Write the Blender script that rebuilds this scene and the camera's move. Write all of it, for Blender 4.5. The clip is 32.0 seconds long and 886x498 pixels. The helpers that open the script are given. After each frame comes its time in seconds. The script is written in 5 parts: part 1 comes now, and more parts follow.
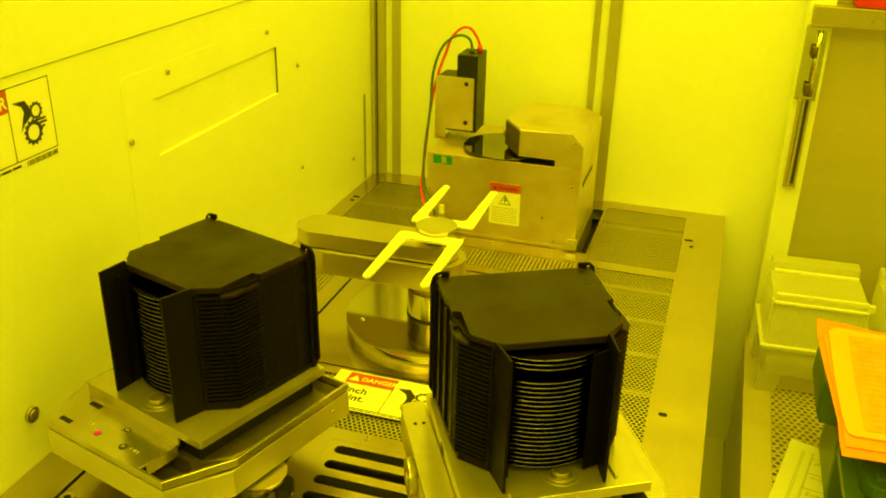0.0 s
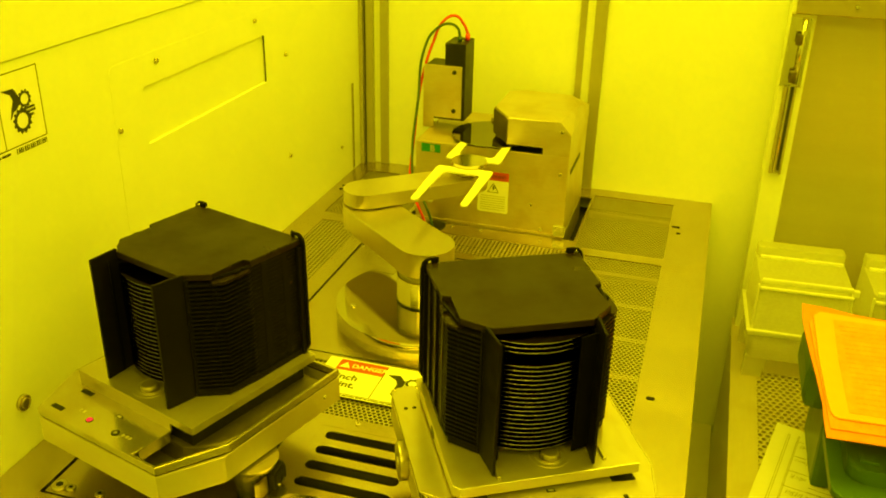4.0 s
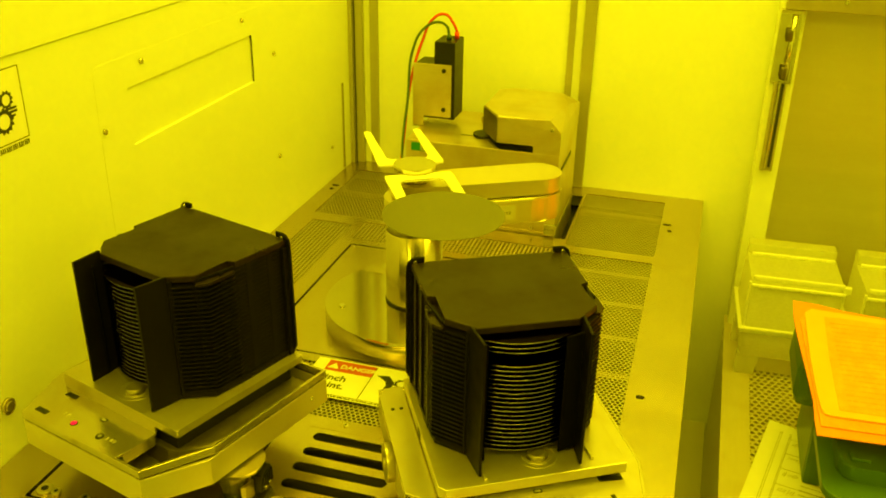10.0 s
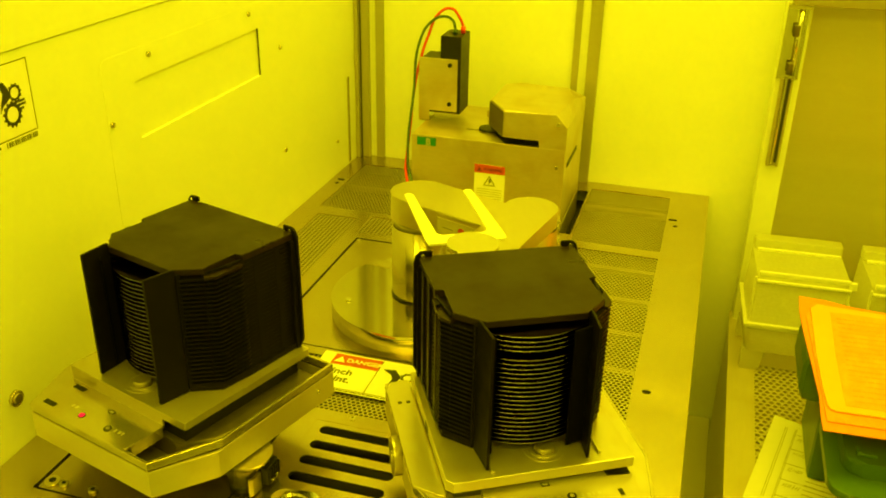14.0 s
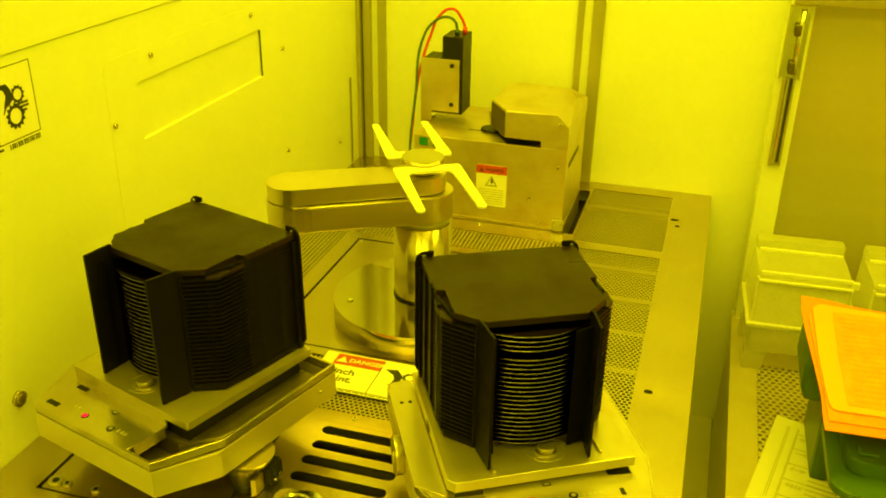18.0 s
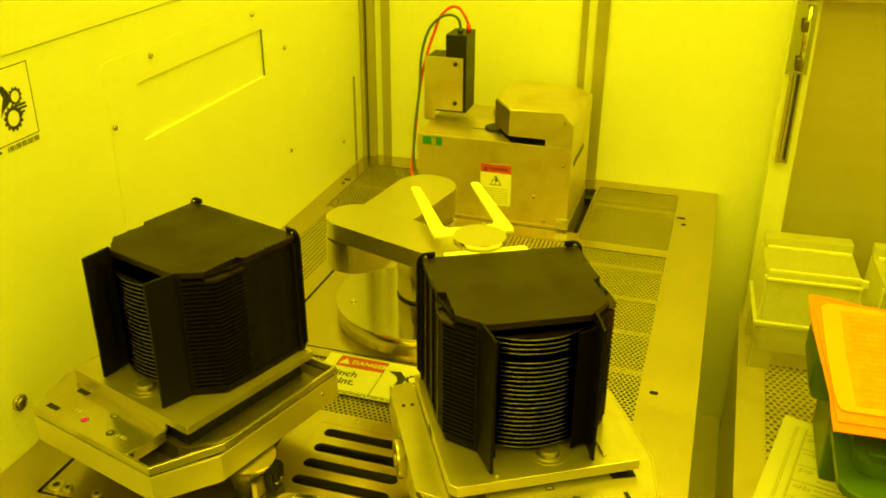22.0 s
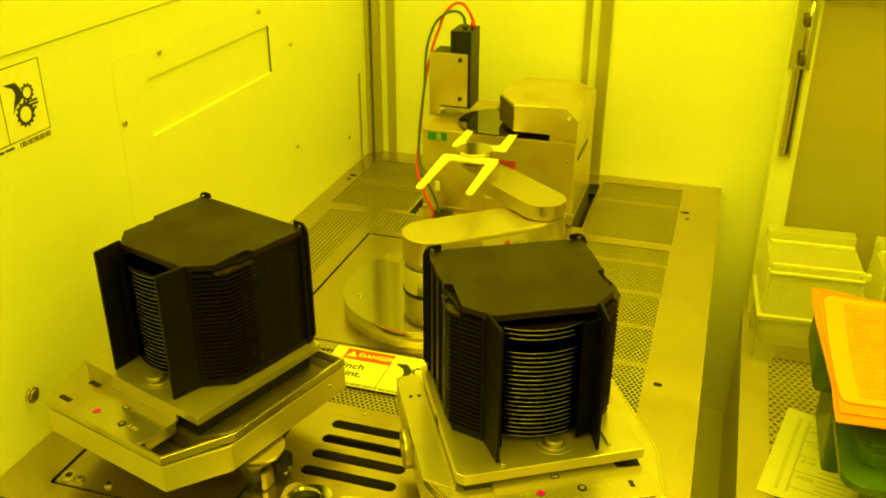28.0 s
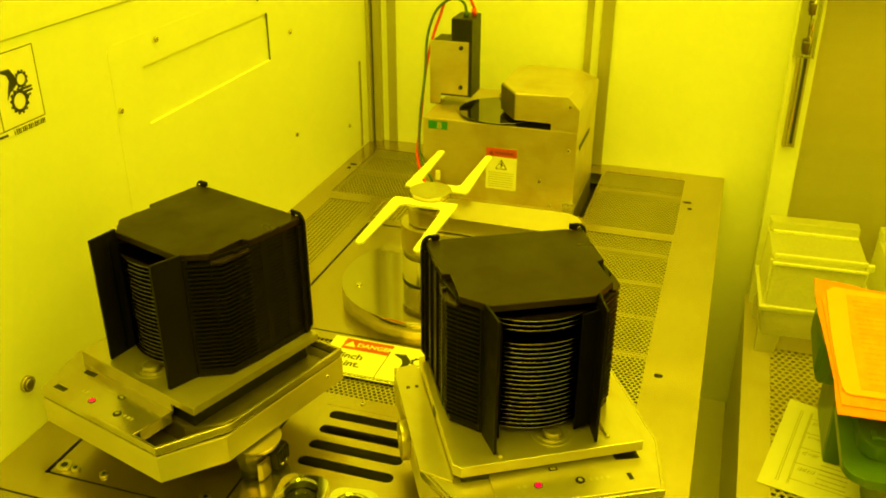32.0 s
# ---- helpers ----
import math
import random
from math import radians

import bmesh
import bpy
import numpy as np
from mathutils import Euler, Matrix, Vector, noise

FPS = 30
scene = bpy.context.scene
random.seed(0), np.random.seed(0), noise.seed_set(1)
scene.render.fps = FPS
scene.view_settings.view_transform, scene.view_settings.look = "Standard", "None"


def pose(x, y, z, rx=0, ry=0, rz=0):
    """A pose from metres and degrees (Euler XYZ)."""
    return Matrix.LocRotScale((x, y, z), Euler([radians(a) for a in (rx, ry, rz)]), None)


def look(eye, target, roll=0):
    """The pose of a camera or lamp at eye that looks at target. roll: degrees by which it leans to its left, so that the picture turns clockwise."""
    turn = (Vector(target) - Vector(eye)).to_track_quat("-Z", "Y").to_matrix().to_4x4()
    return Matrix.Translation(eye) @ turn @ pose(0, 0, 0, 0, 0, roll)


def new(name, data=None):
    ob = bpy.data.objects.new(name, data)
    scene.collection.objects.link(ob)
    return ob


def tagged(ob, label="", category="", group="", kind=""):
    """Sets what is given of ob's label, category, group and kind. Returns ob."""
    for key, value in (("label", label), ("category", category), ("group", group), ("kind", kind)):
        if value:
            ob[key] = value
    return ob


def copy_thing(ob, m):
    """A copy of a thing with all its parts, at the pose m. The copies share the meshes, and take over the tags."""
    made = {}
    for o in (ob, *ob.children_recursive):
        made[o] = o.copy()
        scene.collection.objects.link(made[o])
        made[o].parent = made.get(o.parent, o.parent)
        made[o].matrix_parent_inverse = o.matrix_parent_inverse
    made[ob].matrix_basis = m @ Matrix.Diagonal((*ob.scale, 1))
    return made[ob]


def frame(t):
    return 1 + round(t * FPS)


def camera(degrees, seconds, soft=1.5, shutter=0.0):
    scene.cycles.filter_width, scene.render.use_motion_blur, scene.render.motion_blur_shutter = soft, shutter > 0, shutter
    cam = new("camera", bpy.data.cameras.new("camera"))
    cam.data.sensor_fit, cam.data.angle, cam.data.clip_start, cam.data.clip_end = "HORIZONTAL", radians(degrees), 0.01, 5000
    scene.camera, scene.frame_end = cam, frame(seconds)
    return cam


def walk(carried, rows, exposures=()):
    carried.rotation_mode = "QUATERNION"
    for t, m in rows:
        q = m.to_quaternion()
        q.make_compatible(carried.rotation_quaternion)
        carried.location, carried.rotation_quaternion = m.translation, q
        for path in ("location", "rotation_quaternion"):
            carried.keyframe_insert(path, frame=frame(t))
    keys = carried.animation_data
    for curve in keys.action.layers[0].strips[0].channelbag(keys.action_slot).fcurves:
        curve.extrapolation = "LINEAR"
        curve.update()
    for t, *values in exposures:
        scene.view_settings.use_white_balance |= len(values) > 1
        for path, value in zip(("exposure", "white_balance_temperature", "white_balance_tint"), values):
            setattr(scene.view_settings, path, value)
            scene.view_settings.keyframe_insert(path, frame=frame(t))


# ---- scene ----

# camera: time, eye, yaw to the left of +y, pitch, roll
PATH = [
    (0.0, 0.6723, -1.6926, 0.6558, 17.058, -24.672, 1.333),
    (0.5, 0.6700, -1.6942, 0.6549, 16.950, -24.853, 1.438),
    (1.0, 0.6691, -1.7012, 0.6561, 16.741, -24.859, 1.407),
    (1.5, 0.6691, -1.7056, 0.6566, 16.510, -24.900, 1.535),
    (2.0, 0.6742, -1.7043, 0.6559, 16.539, -24.837, 1.482),
    (2.5, 0.6748, -1.7022, 0.6544, 16.444, -24.957, 1.428),
    (3.0, 0.6742, -1.7017, 0.6542, 16.258, -25.025, 1.386),
    (3.5, 0.6741, -1.7027, 0.6546, 16.251, -25.126, 1.385),
    (5.5, 0.6735, -1.6934, 0.6525, 16.034, -25.445, 1.427),
    (6.0, 0.6744, -1.6946, 0.6533, 15.916, -25.481, 1.540),
    (6.5, 0.6756, -1.7023, 0.6553, 15.745, -25.316, 1.590),
    (7.0, 0.6791, -1.7086, 0.6559, 15.753, -25.164, 1.607),
    (7.5, 0.6801, -1.7098, 0.6571, 15.532, -25.022, 1.630),
    (8.0, 0.6824, -1.7040, 0.6553, 15.725, -25.003, 1.550),
    (8.5, 0.6812, -1.6989, 0.6543, 15.738, -25.166, 1.408),
    (9.0, 0.6823, -1.6972, 0.6550, 15.857, -25.119, 1.221),
    (9.5, 0.6832, -1.6947, 0.6539, 15.993, -25.163, 1.160),
    (10.0, 0.6837, -1.6923, 0.6527, 16.056, -25.299, 1.051),
    (10.5, 0.6810, -1.6915, 0.6523, 16.330, -25.447, 0.915),
    (11.0, 0.6792, -1.6913, 0.6520, 16.394, -25.521, 0.878),
    (11.5, 0.6793, -1.6920, 0.6525, 16.280, -25.639, 0.948),
    (12.0, 0.6802, -1.6956, 0.6531, 16.144, -25.550, 1.032),
    (12.5, 0.6809, -1.6988, 0.6528, 16.167, -25.451, 1.134),
    (13.0, 0.6814, -1.7001, 0.6531, 16.349, -25.437, 1.036),
    (13.5, 0.6788, -1.6986, 0.6523, 16.301, -25.547, 1.076),
    (14.0, 0.6789, -1.6949, 0.6512, 16.217, -25.585, 1.169),
    (14.5, 0.6798, -1.6886, 0.6494, 16.246, -25.746, 1.120),
    (16.5, 0.6777, -1.6905, 0.6513, 16.288, -25.807, 1.244),
    (17.0, 0.6794, -1.6909, 0.6513, 16.279, -25.762, 1.185),
    (17.5, 0.6802, -1.6935, 0.6523, 16.367, -25.724, 1.015),
    (18.0, 0.6813, -1.6962, 0.6522, 16.452, -25.576, 0.979),
    (18.5, 0.6797, -1.6985, 0.6523, 16.474, -25.565, 1.017),
    (19.0, 0.6805, -1.6980, 0.6523, 16.642, -25.533, 0.912),
    (19.5, 0.6813, -1.6958, 0.6509, 16.650, -25.652, 0.875),
    (20.0, 0.6818, -1.6956, 0.6529, 16.618, -25.601, 0.791),
    (20.5, 0.6839, -1.6955, 0.6522, 16.621, -25.540, 0.755),
    (21.0, 0.6845, -1.6944, 0.6529, 16.745, -25.490, 0.713),
    (21.5, 0.6846, -1.6887, 0.6511, 16.828, -25.622, 0.698),
    (22.0, 0.6847, -1.6836, 0.6510, 17.027, -25.732, 0.453),
    (22.5, 0.6850, -1.6805, 0.6504, 16.879, -25.967, 0.508),
    (23.0, 0.6846, -1.6810, 0.6504, 16.754, -26.111, 0.547),
    (23.5, 0.6870, -1.6823, 0.6498, 16.692, -26.222, 0.517),
    (24.0, 0.6846, -1.6838, 0.6510, 16.886, -26.284, 0.515),
    (24.5, 0.6857, -1.6851, 0.6514, 16.955, -26.255, 0.398),
    (25.0, 0.6869, -1.6894, 0.6517, 17.037, -26.219, 0.280),
    (25.5, 0.6884, -1.6942, 0.6513, 17.159, -26.056, 0.194),
    (27.5, 0.6861, -1.6962, 0.6519, 17.501, -26.024, 0.019),
    (28.0, 0.6864, -1.6969, 0.6521, 17.299, -25.895, 0.193),
    (28.5, 0.6883, -1.6972, 0.6515, 17.261, -25.781, 0.285),
    (29.0, 0.6881, -1.6986, 0.6512, 17.358, -25.809, 0.389),
    (29.5, 0.6884, -1.6950, 0.6501, 17.474, -25.981, 0.407),
    (30.0, 0.6883, -1.6933, 0.6497, 17.544, -26.102, 0.290),
    (30.5, 0.6877, -1.6936, 0.6492, 17.563, -26.137, 0.270),
    (31.0, 0.6875, -1.6927, 0.6500, 17.598, -26.292, 0.233),
    (31.5, 0.6881, -1.6902, 0.6485, 17.617, -26.348, 0.231),
    (32.0, 0.6888, -1.6867, 0.6477, 17.529, -26.547, 0.250),
]


def eye_pose(x, y, z, yaw, pitch, roll):
    a, p = radians(yaw), radians(pitch)
    way = Vector((-math.sin(a) * math.cos(p), math.cos(a) * math.cos(p), math.sin(p)))
    return look((x, y, z), Vector((x, y, z)) + way, roll)


cam = camera(51.80, 32.0, soft=1.9, shutter=0.5)
walk(cam, [(r[0], eye_pose(*r[1:])) for r in PATH])

# ---- light: yellow lithography lamps in the ceiling ----
YELLOW = (1.0, 0.84, 0.004)
world = bpy.data.worlds.new("world")
scene.world = world
world.use_nodes = True
world.node_tree.nodes["Background"].inputs[0].default_value = (*YELLOW, 1)
world.node_tree.nodes["Background"].inputs[1].default_value = 0.10
scene.view_settings.exposure = 0.0
LAMPS = [(0.77, -0.62, 1.42, 1.5, 0.6, 22.8), (0.80, -2.1, 1.42, 1.4, 0.7, 24.6)]
for lx, ly, lz, sx, sy, watts in LAMPS:
    lamp = new("yellow_lamp", bpy.data.lights.new("yellow_lamp", "AREA"))
    lamp.data.shape, lamp.data.size, lamp.data.size_y = "RECTANGLE", sx, sy
    lamp.data.energy, lamp.data.color = watts, YELLOW
    lamp.matrix_basis = pose(lx, ly, lz)


# ---- materials ----
def material(name, colour, rough=0.5, metal=0.0, vary=0.08, scale=60.0, bump=0.0, stretch=(1, 1, 1), spec=0.5, emit=0.0, rvary=0.1, tint=(1, 1, 1), stain=0.0, stain_scale=14.0):
    m = bpy.data.materials.new(name)
    m.use_nodes = True
    n, l = m.node_tree.nodes, m.node_tree.links
    b = n["Principled BSDF"]
    tc = n.new("ShaderNodeTexCoord")
    mp = n.new("ShaderNodeMapping")
    mp.inputs["Scale"].default_value = stretch
    l.new(tc.outputs["Object"], mp.inputs["Vector"])
    fine, wide = n.new("ShaderNodeTexNoise"), n.new("ShaderNodeTexNoise")
    fine.inputs["Scale"].default_value, wide.inputs["Scale"].default_value = scale, scale / 9
    fine.inputs["Detail"].default_value = 6.0
    l.new(mp.outputs[0], fine.inputs["Vector"])
    l.new(mp.outputs[0], wide.inputs["Vector"])
    mix = n.new("ShaderNodeMath")
    mix.operation = "ADD"
    l.new(fine.outputs[0], mix.inputs[0])
    l.new(wide.outputs[0], mix.inputs[1])
    ramp = n.new("ShaderNodeMapRange")
    ramp.inputs["From Min"].default_value, ramp.inputs["From Max"].default_value = 0.6, 1.4
    ramp.inputs["To Min"].default_value, ramp.inputs["To Max"].default_value = 1 - vary, 1 + vary
    l.new(mix.outputs[0], ramp.inputs["Value"])
    hue = n.new("ShaderNodeVectorMath")
    hue.operation = "SCALE"
    hue.inputs[0].default_value = colour
    l.new(ramp.outputs[0], hue.inputs["Scale"])
    paint = hue.outputs[0]
    if stain:
        # brownish handling marks, in patches of their own
        blot, edge, tone = n.new("ShaderNodeTexNoise"), n.new("ShaderNodeMapRange"), n.new("ShaderNodeMix")
        blot.inputs["Scale"].default_value, blot.inputs["Detail"].default_value, blot.inputs["Distortion"].default_value = stain_scale, 5.0, 0.6
        edge.inputs["From Min"].default_value, edge.inputs["From Max"].default_value = 0.44, 0.68
        edge.inputs["To Max"].default_value = stain
        tone.data_type, tone.blend_type = "RGBA", "MULTIPLY"
        tone.inputs["B"].default_value = (0.72, 0.56, 0.40, 1)
        l.new(tc.outputs["Object"], blot.inputs["Vector"])
        l.new(blot.outputs[0], edge.inputs["Value"])
        l.new(edge.outputs[0], tone.inputs["Factor"])
        l.new(paint, tone.inputs["A"])
        paint = tone.outputs["Result"]
    l.new(paint, b.inputs["Base Color"])
    rr = n.new("ShaderNodeMapRange")
    rr.inputs["From Min"].default_value, rr.inputs["From Max"].default_value = 0.3, 0.7
    rr.inputs["To Min"].default_value, rr.inputs["To Max"].default_value = max(0.02, rough * (1 - rvary)), min(1.0, rough * (1 + rvary))
    l.new(fine.outputs[0], rr.inputs["Value"])
    l.new(rr.outputs[0], b.inputs["Roughness"])
    b.inputs["Metallic"].default_value = metal
    b.inputs["Specular IOR Level"].default_value = spec
    b.inputs["Specular Tint"].default_value = (*tint, 1)
    if bump:
        bp = n.new("ShaderNodeBump")
        bp.inputs["Strength"].default_value, bp.inputs["Distance"].default_value = bump, 0.001
        l.new(fine.outputs[0], bp.inputs["Height"])
        l.new(bp.outputs[0], b.inputs["Normal"])
    if emit:
        b.inputs["Emission Color"].default_value = (*colour, 1)
        b.inputs["Emission Strength"].default_value = emit
    return m


WALL = material("white_powder_coat", (0.785, 0.815, 0.785), 0.45, vary=0.015, scale=140)
GREY_PAINT = material("grey_paint", (0.62, 0.60, 0.55), 0.5, vary=0.04, scale=40)
ROOM = material("grey_room_wall", (0.62, 0.62, 0.60), 0.6, vary=0.05, scale=6)
WALL_GREY = material("grey_profile", (0.44, 0.41, 0.37), 0.40, 0.5, vary=0.05, scale=90, stretch=(1, 1, 0.05))
# kept dark so that upright metal fronts reflect less light
FLOOR_DARK = material("unseen_floor_grey", (0.20, 0.20, 0.19), 0.35, vary=0.1, scale=20)
DARK_GAP = material("dark_strip", (0.05, 0.05, 0.045), 0.7)
STEEL = material("brushed_steel", (0.69, 0.64, 0.58), 0.30, 1.0, vary=0.03, scale=900, bump=0.006, stretch=(0.03, 1, 1), rvary=0.05)
SHEET = material("rolled_sheet_steel", (0.72, 0.635, 0.56), 0.41, 0.9, vary=0.075, scale=240, bump=0.003, stretch=(0.25, 1, 1), rvary=0.15, stain=0.42)
PANEL_STEEL = material("dull_panel_steel", (0.58, 0.535, 0.47), 0.50, 0.75, vary=0.05, scale=300, stretch=(0.1, 1, 1), rvary=0.1)
LINK = material("bright_milled_aluminium", (0.69, 0.62, 0.54), 0.30, 1.0, vary=0.02, scale=60, rvary=0.05)
link_nodes = LINK.node_tree.nodes
# milled along its length: the grain lies across on the top, along on the flanks
link_coord, link_axes, link_flat = link_nodes.new("ShaderNodeTexCoord"), link_nodes.new("ShaderNodeSeparateXYZ"), link_nodes.new("ShaderNodeMath")
link_flat.operation, link_flat.inputs[1].default_value = "GREATER_THAN", 0.7
link_way, link_turn = link_nodes.new("ShaderNodeMix"), link_nodes.new("ShaderNodeVectorTransform")
link_way.data_type = "VECTOR"
link_way.inputs[4].default_value, link_way.inputs[5].default_value = (1, 0, 0), (0, 1, 0)
link_turn.vector_type, link_turn.convert_from, link_turn.convert_to = "VECTOR", "OBJECT", "WORLD"
LINK.node_tree.links.new(link_coord.outputs["Normal"], link_axes.inputs[0])
LINK.node_tree.links.new(link_axes.outputs["Z"], link_flat.inputs[0])
LINK.node_tree.links.new(link_flat.outputs[0], link_way.inputs[0])
LINK.node_tree.links.new(link_way.outputs[1], link_turn.inputs[0])
LINK.node_tree.links.new(link_turn.outputs[0], link_nodes["Principled BSDF"].inputs["Tangent"])
link_nodes["Principled BSDF"].inputs["Anisotropic"].default_value = 0.85
LABEL_FOIL = material("metal_foil_label", (0.66, 0.62, 0.56), 0.38, 0.6, vary=0.03)
FAINT = material("faint_print", (0.30, 0.28, 0.25), 0.6)
DECK = material("brushed_deck_steel", (0.57, 0.488, 0.41), 0.24, 0.95, vary=0.012, scale=900, bump=0.0006, stretch=(1, 0.03, 1), rvary=0.04, stain=0.22, stain_scale=7)
# the sheet is not quite flat: broad, shallow waves across the plate
deck_nodes, deck_links = DECK.node_tree.nodes, DECK.node_tree.links
deck_wave, deck_spread, deck_coord, deck_bend = deck_nodes.new("ShaderNodeTexNoise"), deck_nodes.new("ShaderNodeMapping"), deck_nodes.new("ShaderNodeTexCoord"), deck_nodes.new("ShaderNodeBump")
deck_spread.inputs["Scale"].default_value = (1.2, 9.0, 1.0)
deck_wave.inputs["Scale"].default_value, deck_wave.inputs["Detail"].default_value = 1.0, 1.0
deck_bend.inputs["Strength"].default_value, deck_bend.inputs["Distance"].default_value = 1.0, 0.006
deck_links.new(deck_coord.outputs["Object"], deck_spread.inputs["Vector"])
deck_links.new(deck_spread.outputs[0], deck_wave.inputs["Vector"])
deck_links.new(deck_wave.outputs[0], deck_bend.inputs["Height"])
deck_links.new(deck_bend.outputs[0], deck_nodes["Bump"].inputs["Normal"])
SHELF_STEEL = material("satin_shelf_steel", (0.66, 0.60, 0.52), 0.42, 0.55, vary=0.05, scale=300, stretch=(1, 0.1, 1), stain=0.2, stain_scale=9)
PERF = material("perforated_steel", (0.60, 0.525, 0.455), 0.40, 0.85, vary=0.08, scale=150)
ALU = material("satin_aluminium", (0.60, 0.54, 0.465), 0.22, 0.84, vary=0.012, scale=800, bump=0.0007, stretch=(0.05, 1, 1), rvary=0.04, stain=0.30, stain_scale=18)
PLATFORM = material("machined_platform_aluminium", (0.59, 0.537, 0.465), 0.29, 0.70, vary=0.01, scale=150, rvary=0.03, stain=0.30, stain_scale=18)
SHROUD = material("satin_shroud_metal", (0.70, 0.63, 0.53), 0.36, 0.60, vary=0.02, scale=300, rvary=0.05, stain=0.25, stain_scale=12)
TURNED = material("turned_aluminium", (0.68, 0.63, 0.58), 0.17, 1.0, vary=0.05, scale=400, stretch=(0.3, 0.3, 3), rvary=0.2)
FLANGE = material("polished_flange", (0.58, 0.53, 0.46), 0.10, 1.0, vary=0.03, scale=40, rvary=0.08)
DULL = material("dull_cast_aluminium", (0.42, 0.37, 0.32), 0.5, 0.8, vary=0.06, scale=120)
COLUMN = material("satin_turned_tube", (0.52, 0.46, 0.40), 0.22, 1.0, vary=0.02, scale=60, rvary=0.04)
tube_nodes = COLUMN.node_tree.nodes
tube_tangent = tube_nodes.new("ShaderNodeTangent")
tube_tangent.direction_type, tube_tangent.axis = "RADIAL", "Z"
COLUMN.node_tree.links.new(tube_tangent.outputs[0], tube_nodes["Principled BSDF"].inputs["Tangent"])
tube_nodes["Principled BSDF"].inputs["Anisotropic"].default_value = 0.9
tube_nodes["Principled BSDF"].inputs["Anisotropic Rotation"].default_value = 0.25
# dark tone that also carries pit shade and the hood cheek's reflection
PIT = material("dark_metal_and_shade", (0.20, 0.165, 0.13), 0.42, 0.8, vary=0.1, scale=80)
CHROME = material("polished_steel", (0.75, 0.74, 0.72), 0.12, 1.0, vary=0.04, scale=50)
# near-black that puts the shade of the deck's holes into the colour
PAN = material("hole_shade_black", (0.032, 0.028, 0.024), 0.9, spec=0.1)
BLACK = material("black_cassette_plastic", (0.0085, 0.0070, 0.0058), 0.36, vary=0.05, scale=40, bump=0.008, rvary=0.25, spec=0.09, tint=(1, 0.78, 0.60))
# flat black for the unlit ends of the wafer slots
SHADE_BLACK = material("matte_black_shade", (0.006, 0.005, 0.0042), 0.8, spec=0.0)
# scuffed, and also made lighter to put in sheen from the ceiling
BLACK_TOP = material("scuffed_black_with_sheen", (0.0145, 0.0088, 0.0060), 0.40, vary=0.14, scale=16, bump=0.004, rvary=0.45, spec=0.27, tint=(1, 0.76, 0.50))
# also fills gaps and notches, where it puts shade into the colour
BLACK_BOX = material("black_parts_and_shade", (0.010, 0.009, 0.008), 0.40, 0.0, vary=0.05, spec=0.35)
WAFER = material("polished_silicon", (0.25, 0.228, 0.21), 0.04, 1.0, vary=0.02, scale=20, rvary=0.02)
WAFER_EDGE = material("ground_wafer_edge", (0.27, 0.265, 0.25), 0.22, 1.0, vary=0.03)
CERAMIC = material("white_ceramic", (0.90, 0.90, 0.88), 0.35, vary=0.02, scale=90)
PAPER = material("white_label", (0.82, 0.82, 0.80), 0.6, vary=0.03, scale=80)
RED = material("red_print", (0.54, 0.070, 0.02), 0.5)
DARK_RED = material("dark_red_print", (0.16, 0.025, 0.008), 0.5)
PALE_PRINT = material("pale_grey_print", (0.44, 0.42, 0.38), 0.6)
INK = material("black_print", (0.02, 0.02, 0.02), 0.6)
GREEN_PRINT = material("green_print", (0.01, 0.22, 0.06), 0.5)
RED_CABLE = material("red_cable", (0.7, 0.04, 0.02), 0.4)
GREEN_CABLE = material("green_cable", (0.045, 0.095, 0.03), 0.45)
GREEN = material("green_plastic", (0.070, 0.148, 0.034), 0.32, vary=0.08, scale=30)
ORANGE = material("orange_card", (0.95, 0.41, 0.05), 0.55, vary=0.08, scale=40, bump=0.05)
ORANGE_EDGE = material("worn_orange_card", (0.86, 0.25, 0.02), 0.6, vary=0.15, scale=60)
ORANGE_PRINT = material("deep_orange_print", (0.92, 0.28, 0.03), 0.55, vary=0.2, scale=300)
ORANGE_DARK = material("orange_print", (0.93, 0.32, 0.04), 0.55, vary=0.2, scale=500)
LED = material("red_led", (1.0, 0.0, 0.10), 0.3, emit=0.45)
RED_BIN = material("red_plastic", (0.55, 0.02, 0.02), 0.35)


